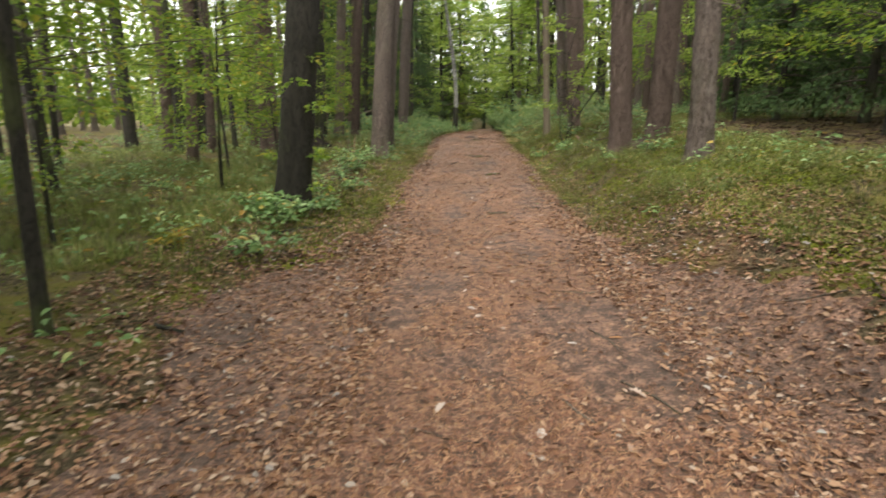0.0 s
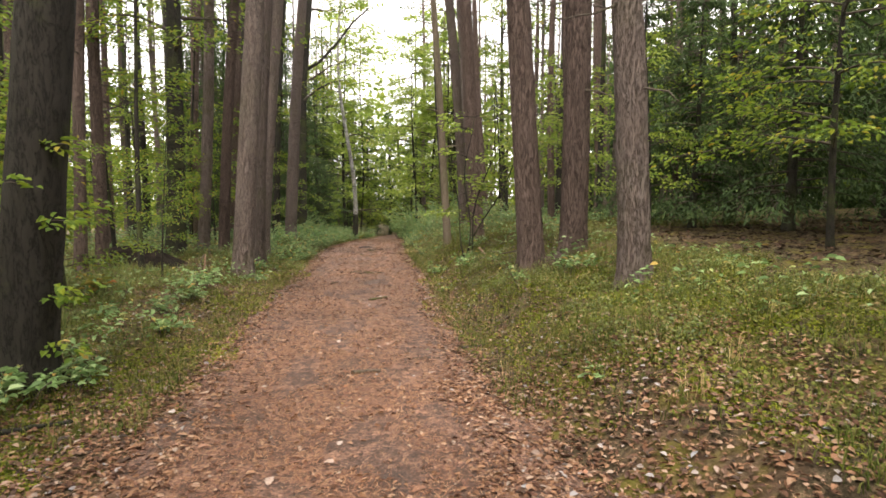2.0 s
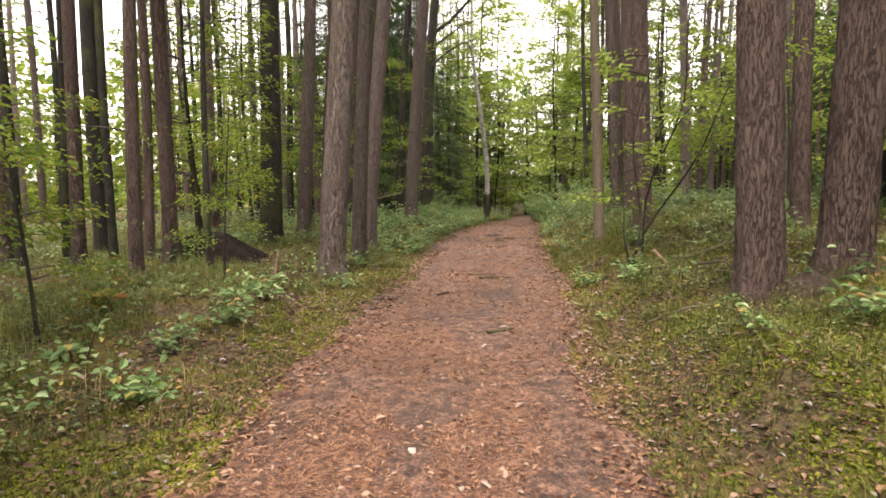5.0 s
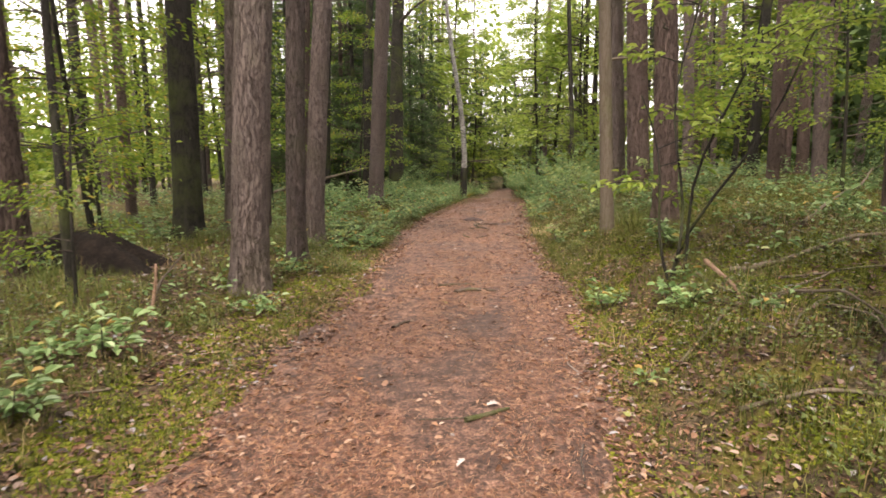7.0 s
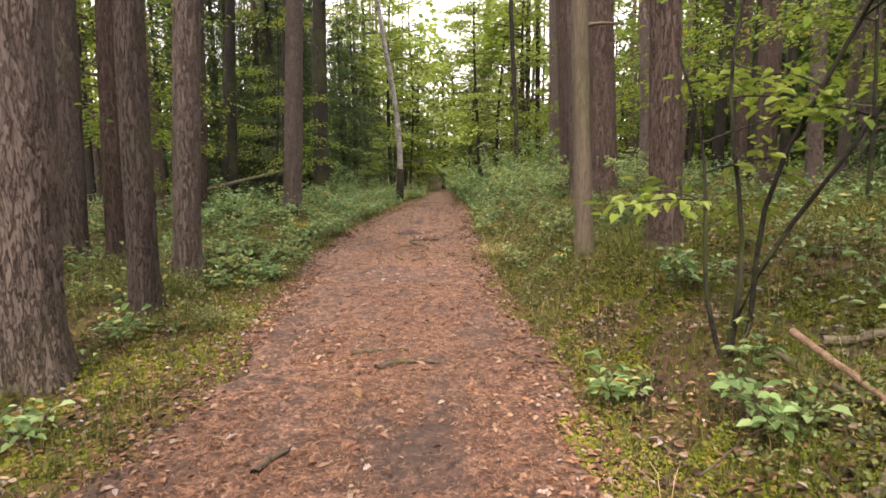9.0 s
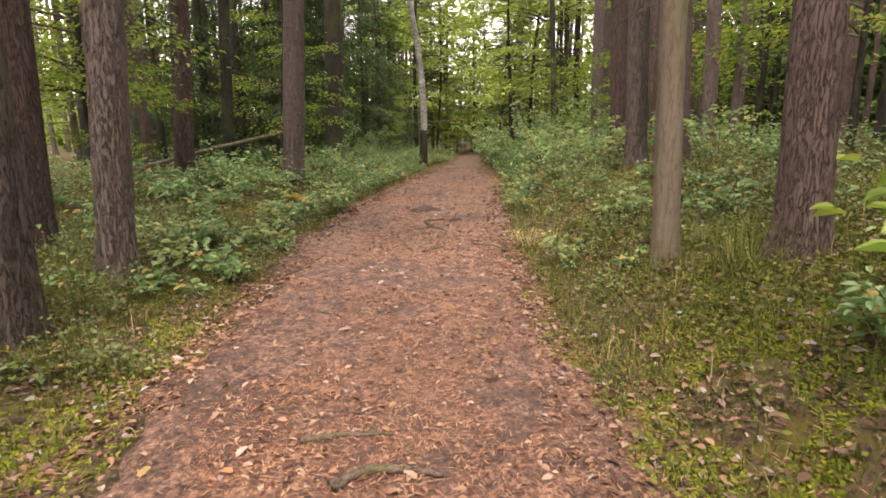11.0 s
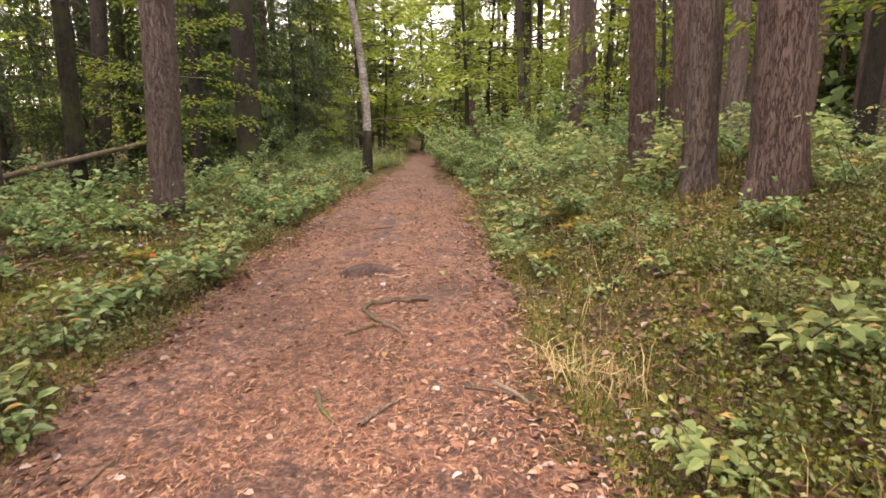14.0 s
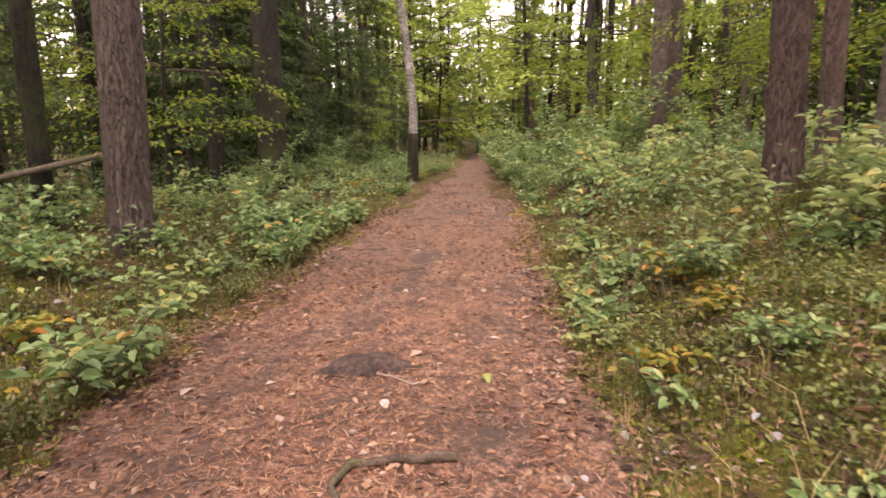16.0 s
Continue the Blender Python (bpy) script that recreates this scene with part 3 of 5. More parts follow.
put("limb", tubes_mesh("limb", [tube(p, np.linspace(0.085, 0.03, 6), 10)], M_OAK), big_oak, None, "long bare dark limb")

# birch with a white crooked trunk beside the path
r = np.random.default_rng(5)
line = bent_line(14, (-0.035, 0), 0.26, 3)
birch = tree("birch_tree", -0.35, 32.0, "crooked white birch trunk with dark foot", trunk_mesh(0.12, 14, line, M_BIRCH, 2.0, 16, 0.02, 0.3, 0.75))
parts = []
for i in range(16):
    p = limb_points(at_height(line, r.uniform(5, 14)), r.uniform(0, 6.28), r.uniform(1, 2.2), 0.5, 0.9)
    put("limb", tubes_mesh("limb", [tube(p, np.linspace(0.03, 0.006, 7), 5)], M_TWIG), birch)
    parts.append(spray(p, 200, r, 0.11, 0.4, 0.25))
put("bark_foot", tubes_mesh("bark_foot", [tube([at_height(line, h) for h in (0.1, 0.3, 0.5, 0.65, 0.8, 0.95, 1.1, 1.3)], [0.152, 0.137, 0.134, 0.131, 0.127, 0.124, 0.12, 0.11], 18, 0.13)], M_OAK), birch, None, "black cracked bark at the foot")
put("crown", leaf_mesh("crown", *joined(parts), M_BEECH_LEAF), birch)

# dead snag, bare of bark
line = bent_line(6.2, (-0.07, 0), 0.03, 9)
snag = tree("dead_tree", 2.3, 15.82, "bare greyish dead trunk without bark at the path edge", trunk_mesh(0.095, 6.2, line, M_DEAD, 4.0, 28, 0.02, 0.25, 0.35), category="dead tree")
for h, a, L in ((1.62, 2.0, 0.1), (2.3, 0.3, 0.5), (3.1, 3.6, 0.4)):
    put("limb", tubes_mesh("limb", [tube(limb_points(at_height(line, h), a, L, 0.3, 0.2, 5), np.linspace(0.025, 0.008, 5), 7)], M_DEAD), snag)


# spruces: dark drooping tiers
def spruce_mesh(seed, height, spread, low=0.08):
    r = np.random.default_rng(seed)
    line = bent_line(height, seed=seed)
    limbs, parts = [], []
    for h in np.arange(height * low, height * 0.97, 0.36):
        L = spread * (1 - h / height) ** 0.75 + 0.15
        for i in range(6):
            p = limb_points(at_height(line, h + r.uniform(-0.15, 0.15)), r.uniform(0, 6.28), L * r.uniform(0.7, 1.1), r.uniform(-0.05, 0.15), r.uniform(0.15, 0.4))
            limbs.append(tube(p[::2], np.linspace(0.02, 0.005, 4), 3))
            b = spray(p, int(44 + 60 * L), r, 0.135, 0.22 * L + 0.05, 0.05)
            parts.append((b[0], b[1] + r.normal(0, 0.25, b[1].shape) - [[0, 0, 0.35]], b[2], b[3], b[4] * 0.42))
    return trunk_mesh(0.011 * height + 0.03, height, line, M_OAK, seed, 12, 0.0, 0.3, 0.95), tubes_mesh("branchwork", limbs, M_TWIG), leaf_mesh("crown", *joined(parts), M_SPRUCE, plain=True)


SPRUCES = [spruce_mesh(200, 9, 2.2), spruce_mesh(201, 12, 2.6), spruce_mesh(202, 6, 1.8, 0.12)]
for k, (x, y, turn, s, kind) in enumerate([(7.6, 11.4, 40, 1.0, 2), (8.6, 14.6, 100, 1.0, 0), (10.8, 8.0, 10, 1.0, 0), (9.2, 5.2, 220, 0.9, 2), (11.5, 12.2, 50, 1.1, 1), (7.9, 17.5, 200, 0.8, 0),
                                           # (7.4, 5.4), (7.0, 2.8), (8.4, 7.6) below are added to shade the bank
                                           (-4.6, 30.5, 0, 0.9, 1), (-6.6, 29.0, 70, 1.0, 1), (-4.2, 34.5, 140, 1.0, 1), (-3.2, 37.5, 210, 0.9, 0), (-6.6, 26.3, 250, 0.8, 0), (6.9, 13.2, 65, 0.8, 2), (7.4, 5.4, 145, 1.0, 0), (7.0, 2.8, 295, 1.0, 0), (8.4, 7.6, 55, 0.8, 1),
                                           (-3.1, 41.5, 30, 0.9, 1), (-5.5, 39.5, 60, 1.1, 1), (-3.3, 45.8, 275, 0.7, 0), (0.2, 56.0, 160, 1.0, 1), (4.6, 55.0, 20, 0.9, 1), (2.4, 63.0, 75, 1.1, 1), (6.2, 61.5, 200, 1.0, 1), (-1.6, 60.0, 110, 1.1, 1),
                                           (-5.2, 33.2, 305, 0.9, 1), (-7.5, 33.5, 140, 1.0, 1), (-4.9, 36.8, 77, 0.9, 0), (-3.3, 33.0, 12, 0.55, 2), (-4.4, 28.4, 99, 0.7, 2)]):
    t, l, c = SPRUCES[kind]
    tree("spruce_tree", x, y, "dark green spruce with drooping branches", t, [l], c, "spruces", turn, s)


# broadleaf understorey: prototypes shared by many trees
def broadleaf_proto(seed, height, spread, r0, limbs_n, leaves, size, lo):
    r = np.random.default_rng(seed)
    line = bent_line(height, (r.uniform(-0.03, 0.03), r.uniform(-0.03, 0.03)), 0.12, seed)
    limbs, parts = [], []
    for i in range(limbs_n):
        h = height * r.uniform(lo, 1.0)
        L = spread * r.uniform(0.55, 1.1) * (1.2 - 0.75 * h / height)
        p = limb_points(at_height(line, h), r.uniform(0, 6.28), L, r.uniform(0.05, 0.45), r.uniform(0.1, 0.35))
        limbs.append(tube(p, np.linspace(0.35 * r0, 0.004, 7), 4))
        parts.append(spray(p, leaves, r, size, 0.3 * L, 0.08))
    return trunk_mesh(r0, height, line, M_OAK, seed, 12, 0.0, 0.3, 0.85), tubes_mesh("branchwork", limbs, M_TWIG), joined(parts)


BROAD = []
for seed, h, sp, r0, nl, lv, sz, lo in [(301, 8, 2.4, 0.06, 26, 125, 0.11, 0.2), (302, 5, 1.8, 0.035, 20, 100, 0.095, 0.15), (303, 12, 3.2, 0.09, 34, 110, 0.16, 0.25)]:
    t, l, parts = broadleaf_proto(seed, h, sp, r0, nl, lv, sz, lo)
    BROAD.append((t, l, leaf_mesh("crown", *parts, M_BEECH_LEAF), leaf_mesh("crown", *parts, M_LIGHT_LEAF)))
for x, y, turn, s, kind, light in [
        (-5.2, 7.2, 10, 0.9, 0, 0), (-4.6, 4.2, 80, 0.8, 1, 0), (-6.8, 9.6, 150, 1.0, 0, 0), (-4.9, 15.3, 33, 0.8, 0, 0), (-5.9, 16.9, 200, 0.9, 1, 0), 
        (-5.0, 20.9, 100, 0.9, 0, 0), (-3.3, 25.3, 140, 0.7, 0, 0), (-7.2, 22.4, 45, 1.0, 0, 0),
        (6.1, 13.4, 70, 0.9, 1, 1), (5.6, 16.2, 130, 0.8, 1, 1), (6.9, 20.9, 10, 1.0, 0, 0), (6.2, 27.3, 260, 0.9, 0, 0), (5.0, 35.5, 200, 1.0, 0, 1), (3.3, 38.5, 20, 1.0, 2, 1), (-0.4, 50.5, 110, 1.0, 2, 1), (0.5, 47.8, 60, 0.7, 1, 0), (4.3, 48.5, 20, 0.8, 1, 1), (0.5, 54.0, 200, 1.0, 1, 0), (4.0, 53.0, 100, 1.1, 1, 1), (2.5, 64.0, 10, 1.3, 1, 1), (1.0, 60.0, 310, 1.2, 1, 0),
        (3.4, 46.0, 180, 1.0, 2, 1), (-2.6, 45.5, 300, 1.1, 2, 1), (4.9, 26.6, 300, 0.6, 1, 0), (3.6, 29.2, 40, 0.55, 1, 0), (7.8, 33.0, 340, 1.0, 2, 0), (6.5, 9.2, 15, 0.8, 0, 0), (-1.9, 35.2, 15, 0.55, 1, 1),
        (-3.2, 7.6, 15, 0.7, 1, 0), (-3.5, 4.7, 65, 0.62, 1, 0), (-3.9, 9.6, 165, 0.75, 1, 0), (-2.95, 9.3, 200, 0.5, 1, 0), (-2.9, 12.2, 20, 0.5, 1, 0), (-6.0, 5.2, 120, 0.9, 0, 0), (-4.1, 20.1, 99, 0.7, 1, 0),
        # unseen trees behind and beside the start, added to shade the path there
        (-3.6, -1.2, 15, 1.0, 2, 0), (3.6, -2.6, 80, 1.0, 2, 0), (-2.8, -5.0, 160, 1.0, 2, 0), (4.6, -6.2, 20, 1.1, 2, 0), (-5.4, 1.6, 300, 0.9, 2, 0), (1.6, -8.5, 40, 1.0, 2, 0), (3.1, -1.6, 130, 1.0, 2, 0), (-2.8, -3.2, 290, 1.05, 2, 0), (-1.6, -6.4, 10, 1.1, 2, 0), (-5.2, -1.8, 75, 1.0, 2, 0), (-4.9, 0.2, 215, 0.9, 2, 0)]:
    t, l, c, c2 = BROAD[kind]
    tree("young_broadleaf_tree", x, y, "young broadleaf tree with thin stem and light green leaves", t, [l], c2 if light else c, "young broadleaf trees", turn, s)

# the wood beyond: trunks at random, kept clear of the path
FAR_TRUNKS = [trunk_mesh(0.16, 20, bent_line(20, seed=60 + k), m, k, 10, 0.0, 0.25, 0.65) for k, m in enumerate([M_PINE, M_PINE_RED, M_OAK])]
taken = [(p[0], p[1]) for p in PINES]
r = np.random.default_rng(21)
placed = 0
while placed < 130:
    x, y = r.uniform(-32, 34), r.uniform(-10, 75)
    if -6.8 < x - centre(y) < 7.2 and y < 44 or abs(x - centre(y)) < 2.2 or any(abs(x - a) + abs(y - b) < 1.5 for a, b in taken):
        continue
    taken.append((x, y))
    branches, crown = CROWNS[placed % 4]
    ob = tree("pine_tree", x, y, "distant pine with a bare straight trunk", FAR_TRUNKS[placed % 3], [branches], crown, "distant pines", r.uniform(0, 360), r.uniform(0.75, 1.15))
    placed += 1
placed = 0
while placed < 120:
    x, y = r.uniform(-17, 18), r.uniform(17, 62)
    d = abs(x - float(centre(y)))
    if d < 4.6 or any((x - a) ** 2 + (y - b) ** 2 < 1.4 for a, b in taken):
        continue
    taken.append((x, y))
    branches, crown = CROWNS[placed % 4]
    tree("pine_tree", x, y, "slender pine with a bare straight trunk in the wood", FAR_TRUNKS[(0, 1, 0, 2)[placed % 4]], [branches], crown, "slender pines in the wood", r.uniform(0, 360), r.uniform(0.5, 0.85))
    placed += 1
WOOD = []
for seed, h, sp, nl, lv, sz in [(311, 12, 3.4, 38, 66, 0.25), (312, 9, 3.0, 32, 66, 0.22)]:
    t, l, parts = broadleaf_proto(seed, h, sp, 0.09, nl, lv, sz, 0.08)
    WOOD.append((t, l, leaf_mesh("crown", *parts, M_FAR_LEAF, plain=True), leaf_mesh("crown", *parts, M_LIGHT_LEAF, plain=True)))
spots = []
while len(spots) < 84:
    x, y = r.uniform(-30, 32), r.uniform(-4, 64)
    d = x - float(centre(y))
    if abs(d) < 7.5 and y < 40 or abs(d) < 11 and y < 24 or abs(d) < 3.2 or (-15 < x < 0 and 0 < y < 21) or any((x - a) ** 2 + (y - b) ** 2 < 7 for a, b in spots):
        continue
    spots.append((x, y))
    t, l, c, c2 = WOOD[len(spots) % 2]
    # only darker crowns east of x = 4, standing for the dim wood there
    tree("broadleaf_tree", x, y, "leafy broadleaf tree deep in the wood", t, [l], c2 if len(spots) % 3 == 0 and x < 4 else c, "broadleaf trees in the wood", r.uniform(0, 360), r.uniform(0.8, 1.25))

for x, y, s, k in [(-3.2, 52, 1.5, 1), (4.6, 50, 1.45, 0), (0.2, 57.5, 1.6, 0), (6.4, 44, 1.4, 1), (-6.2, 46, 1.4, 0), (3.6, 67, 1.7, 1), (-1.2, 66, 1.7, 0), (7.8, 55, 1.6, 0), (4.6, 41.5, 1.1, 0), (-3.9, 42.5, 1.15, 1), (-1.5, 47.5, 1.5, 0), (5.4, 37.0, 1.2, 1)]:
    t, l, c, c2 = WOOD[k]
    tree("broadleaf_tree", x, y, "tall light green tree where the path ends", t, [l], c2, "tall trees where the path ends", x * 50, s)

# far woods: a ragged mass of foliage that closes the distance
r = np.random.default_rng(33)
n = 110000
ang = r.uniform(0, 2 * math.pi, n)
dist = r.uniform(48, 74, n)
lump = 4 + 7 * np.abs(np.sin(ang * 9) * np.sin(ang * 23 + 1)) + 3 * np.sin(ang * 41)
base = np.stack([np.cos(ang) * dist, 24 + np.sin(ang) * dist, r.uniform(0, 1, n) ** 1.5 * (lump + 6) - 1.5], 1)
way = r.normal(0, 1, (n, 3))
size = r.uniform(0.4, 1.1, n)
far = put("far_woods", leaf_mesh("far_woods", base, way, r.normal(0, 1, (n, 3)) + [[0, 0, 1]], size, size * 0.65, M_FAR_LEAF, plain=True))
tagged(far, "hazy green foliage of the woods in the distance", "woods", kind="stuff")


# sky-blocking leaves added for deep shade in the pine wood east of the path
n = 46000
y = r.uniform(-12, 62, n)
x = 17 + r.uniform(0, 14, n) + 2 * np.sin(y * 0.3)
base = np.stack([x, y, 0.6 + r.uniform(0, 1, n) ** 0.9 * (10 + 3 * np.sin(y * 0.8) + 2 * np.sin(y * 2.1))], 1)
size = r.uniform(0.4, 0.85, n)
tagged(put("shade_thicket", leaf_mesh("shade_thicket", base, r.normal(0, 1, (n, 3)), r.normal(0, 1, (n, 3)) + [[0, 0, 1]], size, size * 0.5, M_PINE_NEEDLE, plain=True)),
       "dark green conifer leaves added for deep shade in the wood", "thicket", kind="stuff")


# ---------------------------------------------------------------- undergrowth
def seedling_mesh(seed, height, stems, leaves, size, mat, flat=0.5):
    """A low woody plant: thin stems with broad leaves."""
    r = np.random.default_rng(seed)
    st, parts = [], []
    for i in range(stems):
        a = r.uniform(0, 6.28)
        L = height * r.uniform(0.7, 1.3)
        p = limb_points(np.array([r.normal(0, 0.05), r.normal(0, 0.05), -0.03]), a, L * flat * r.uniform(0.6, 1.3), 1.0 / flat, 0.5 / flat * r.uniform(0.3, 0.8), 6)
        st.append(tube(p, np.linspace(0.006, 0.002, 6), 4))
        s = r.uniform(0.3, 1, leaves) ** 0.7
        k = np.linspace(0, 1, 6)
        base = np.stack([np.interp(s, k, p[:, c]) for c in range(3)], 1)
        tw = r.uniform(0, 6.28, leaves)
        way = np.stack([np.cos(tw), np.sin(tw), r.normal(0.1, 0.25, leaves)], 1)
        base = base + way * r.uniform(0.0, 0.09, leaves)[:, None]
        up = np.stack([r.normal(0, 0.35, leaves), r.normal(0, 0.35, leaves), np.ones(leaves)], 1)
        ln = size * r.uniform(0.6, 1.25, leaves)
        parts.append((base, way, up, ln, ln * r.uniform(0.5, 0.7, leaves)))
    return [tubes_mesh("stem", [t], M_TWIG) for t in st], leaf_mesh("foliage", *joined(parts), mat)


SEEDLINGS = [seedling_mesh(400 + k, h, s, l, z, m) for k, (h, s, l, z, m) in enumerate([
    (0.32, 5, 16, 0.08, M_SHRUB_LEAF), (0.48, 7, 24, 0.08, M_SHRUB_LEAF), (0.22, 4, 10, 0.075, M_SHRUB_LEAF), (0.65, 9, 30, 0.085, M_SHRUB_LEAF), (0.3, 5, 14, 0.085, M_YELLOW_LEAF), (0.14, 3, 7, 0.065, M_SHRUB_LEAF), (1.25, 11, 75, 0.085, M_SHRUB_LEAF),
    (0.4, 6, 13, 0.085, M_PALE_LEAF), (1.2, 6, 26, 0.105, M_PALE_LEAF)])]
LABELS = ["low oak seedling with lobed green leaves", "bushy green seedling at the path edge", "small leafy seedling in moss", "tall bushy green shrub at the path edge", "small seedling with yellowing leaves", "tiny seedling with a few green leaves", "tall dense light green shrub crowding the path", "young oak with a few large pale green leaves", "waist-high sapling with flat sprays of pale yellow-green leaves"]


def seedling(x, y, kind, turn, s):
    st, fo = SEEDLINGS[kind]
    ob = tagged(new("seedling"), LABELS[kind], "seedling", "seedlings along the path")
    ob.matrix_basis = pose(x, y, float(ground_z(x, y)), 0, 0, turn) @ Matrix.Scale(s, 4)
    for me in st:
        put("stem", me, ob)
    put("foliage", fo, ob)


for x, y, kind, s in [(1.75, 13.0, 0, 0.9), (2.1, 12.2, 0, 1.0), (2.12, 17.5, 5, 0.9), (2.3, 18.5, 2, 0.7), (2.0, 16.9, 5, 0.9), (2.7, 17.2, 2, 0.7), (2.29, 12.63, 2, 1.0), (2.5, 11.6, 2, 0.9), (1.68, 11.26, 5, 1.2), (-2.05, 15.0, 2, 1.0), (2.22, 20.22, 4, 0.75), (1.9, 19.9, 4, 0.75), (2.2, 20.6, 4, 1.1), (2.6, 19.3, 0, 0.7), (2.1, 16.0, 2, 0.9),
                      (-1.6, 8.6, 0, 1.0), (-2.4, 8.9, 2, 1.2), (-2.0, 9.6, 0, 0.9), (-2.9, 10.1, 4, 1.1), (-2.3, 11.0, 2, 1.1), (-1.7, 14.2, 0, 0.9), (-1.9, 10.3, 0, 1.0), (3.4, 6.1, 5, 1.2), (2.9, 7.3, 5, 1.2), (3.0, 9.2, 0, 1.0),
                      (2.4, 9.4, 2, 1.0), (3.5, 7.0, 5, 1.2), (4.0, 7.6, 5, 1.3), (-1.55, 15.9, 0, 0.9), (-1.5, 17.6, 0, 0.8), (-1.35, 18.4, 0, 0.9), (-1.75, 17.3, 1, 0.9), (-1.3, 19.4, 4, 1.0), (-1.6, 20.3, 4, 0.9), (2.6, 13.9, 1, 0.9),
                      (-1.85, 6.25, 0, 1.1), (-1.7, 6.7, 1, 0.8), (-2.15, 6.2, 1, 0.9), (-1.95, 5.95, 0, 1.0), (2.5, 26.5, 6, 0.75), (3.0, 27.4, 6, 1.1), (2.3, 28.6, 6, 0.85), (2.8, 29.8, 6, 1.25), (3.9, 28.9, 6, 1.2), (2.2, 31.0, 6, 0.95), (2.6, 32.2, 6, 1.3), (3.7, 33.0, 6, 1.3), (2.0, 34.2, 6, 1.05), (2.5, 35.6, 6, 1.3), (2.0, 37.5, 6, 1.1), (-2.4, 27.0, 6, 0.75), (-2.1, 30.5, 6, 0.8), (-2.9, 32.6, 6, 0.9), (-2.0, 35.0, 6, 0.9), (4.4, 25.4, 6, 0.85), (5.0, 30.8, 6, 1.2),
                      (1.8, 16.6, 2, 0.75), (2.4, 17.0, 0, 0.65), (2.75, 18.2, 0, 0.75), (1.95, 18.7, 2, 0.75), (3.2, 18.8, 1, 0.7), (2.25, 19.5, 1, 0.6), (3.3, 17.6, 1, 0.65), (2.9, 16.6, 0, 0.7), (3.6, 16.4, 1, 0.7), (1.7, 20.6, 0, 0.7),
                      (1.8, 16.86, 7, 0.85), (2.2, 17.2, 7, 1.1), (-1.25, 19.9, 7, 0.9), (-1.1, 20.9, 7, 1.0), (-1.45, 18.9, 7, 1.0), (1.75, 21.2, 7, 0.9), (2.0, 22.4, 7, 1.1), (1.6, 20.3, 7, 0.7), (-1.3, 17.7, 7, 0.9), (-1.7, 16.6, 7, 1.0), (2.5, 20.9, 7, 1.0),
                      (2.9, 20.6, 8, 0.85), (3.3, 20.9, 8, 0.9), (2.6, 23.2, 8, 0.9), (3.9, 18.9, 8, 0.8), (3.1, 24.6, 8, 1.0), (-1.9, 24.4, 8, 0.75), (-2.6, 23.3, 8, 0.8)]:
    seedling(x, y, kind, (x * 977 + y * 331) % 360, s)
r = np.random.default_rng(12)
count = 0
while count < 250:
    y = r.uniform(15.5, 40) if r.random() < 0.86 else r.uniform(3, 15.5)
    side = 1 if r.random() < 0.5 else -1
    dense = smooth(15, 21, y)
    u = 1.3 - 0.35 * float(smooth(26, 40, y)) + (r.uniform(0, 1) ** 1.3) * 3.4 + (0.5 if y < 15 else 0.0)
    x = float(centre(y)) + side * u
    kind = int(r.choice([0, 1, 3, 2, 4, 5], p=[0.22, 0.3, 0.26, 0.1, 0.04, 0.08])) if y > (17 if side > 0 else 18.5) else int(r.choice([0, 2, 5, 4], p=[0.3, 0.35, 0.3, 0.05]))
    if kind == 3 and u < 1.75:
        kind = 0
    if side > 0 and y < 19.5 and u < 2.6:
        kind = 5
    seedling(x, y, kind, r.uniform(0, 360), r.uniform(0.7, 1.25))
    count += 1

# deeper undergrowth, too many plants to count
parts = []
r = np.random.default_rng(88)
for k in range(1250):
    y = r.uniform(2, 46)
    side = 1 if k % 2 else -1
    x = float(centre(y)) + side * (2.2 + 9 * r.uniform(0, 1) ** 1.2 if y < 17 else 1.7 - 0.6 * float(smooth(26, 40, y)) + 9 * r.uniform(0, 1) ** 1.4)
    if side > 0 and (y < 20.5 and x < 3.1 or x > 4.3 and y < 13.6):
        continue
    m = 44 if y > 16 else 22
    c = np.array([x, y, float(ground_z(x, y))])
    h = r.uniform(0.15, 0.45) * (1.5 if y > 20 else 0.8)
    base = c + np.stack([r.normal(0, 0.2, m), r.normal(0, 0.2, m), h * r.uniform(0.15, 1, m)], 1)
    a = r.uniform(0, 6.28, m)
    ln = r.uniform(0.045, 0.09, m)
    parts.append((base, np.stack([np.cos(a), np.sin(a), r.normal(0, 0.3, m)], 1), np.stack([r.normal(0, 0.4, m), r.normal(0, 0.4, m), np.ones(m)], 1), ln, ln * 0.6))
tagged(put("undergrowth", leaf_mesh("undergrowth", *joined(parts), M_SHRUB_LEAF)), "dense low green undergrowth on the forest floor", "undergrowth", kind="stuff")

# sapling of several crooked stems on the bank
r = np.random.default_rng(77)
sapling = tagged(new("sapling"), "crooked young tree with several thin dark stems and few leaves", "sapling")
sapling.matrix_basis = pose(2.28, 12.81, float(ground_z(2.28, 12.81)))
parts = []
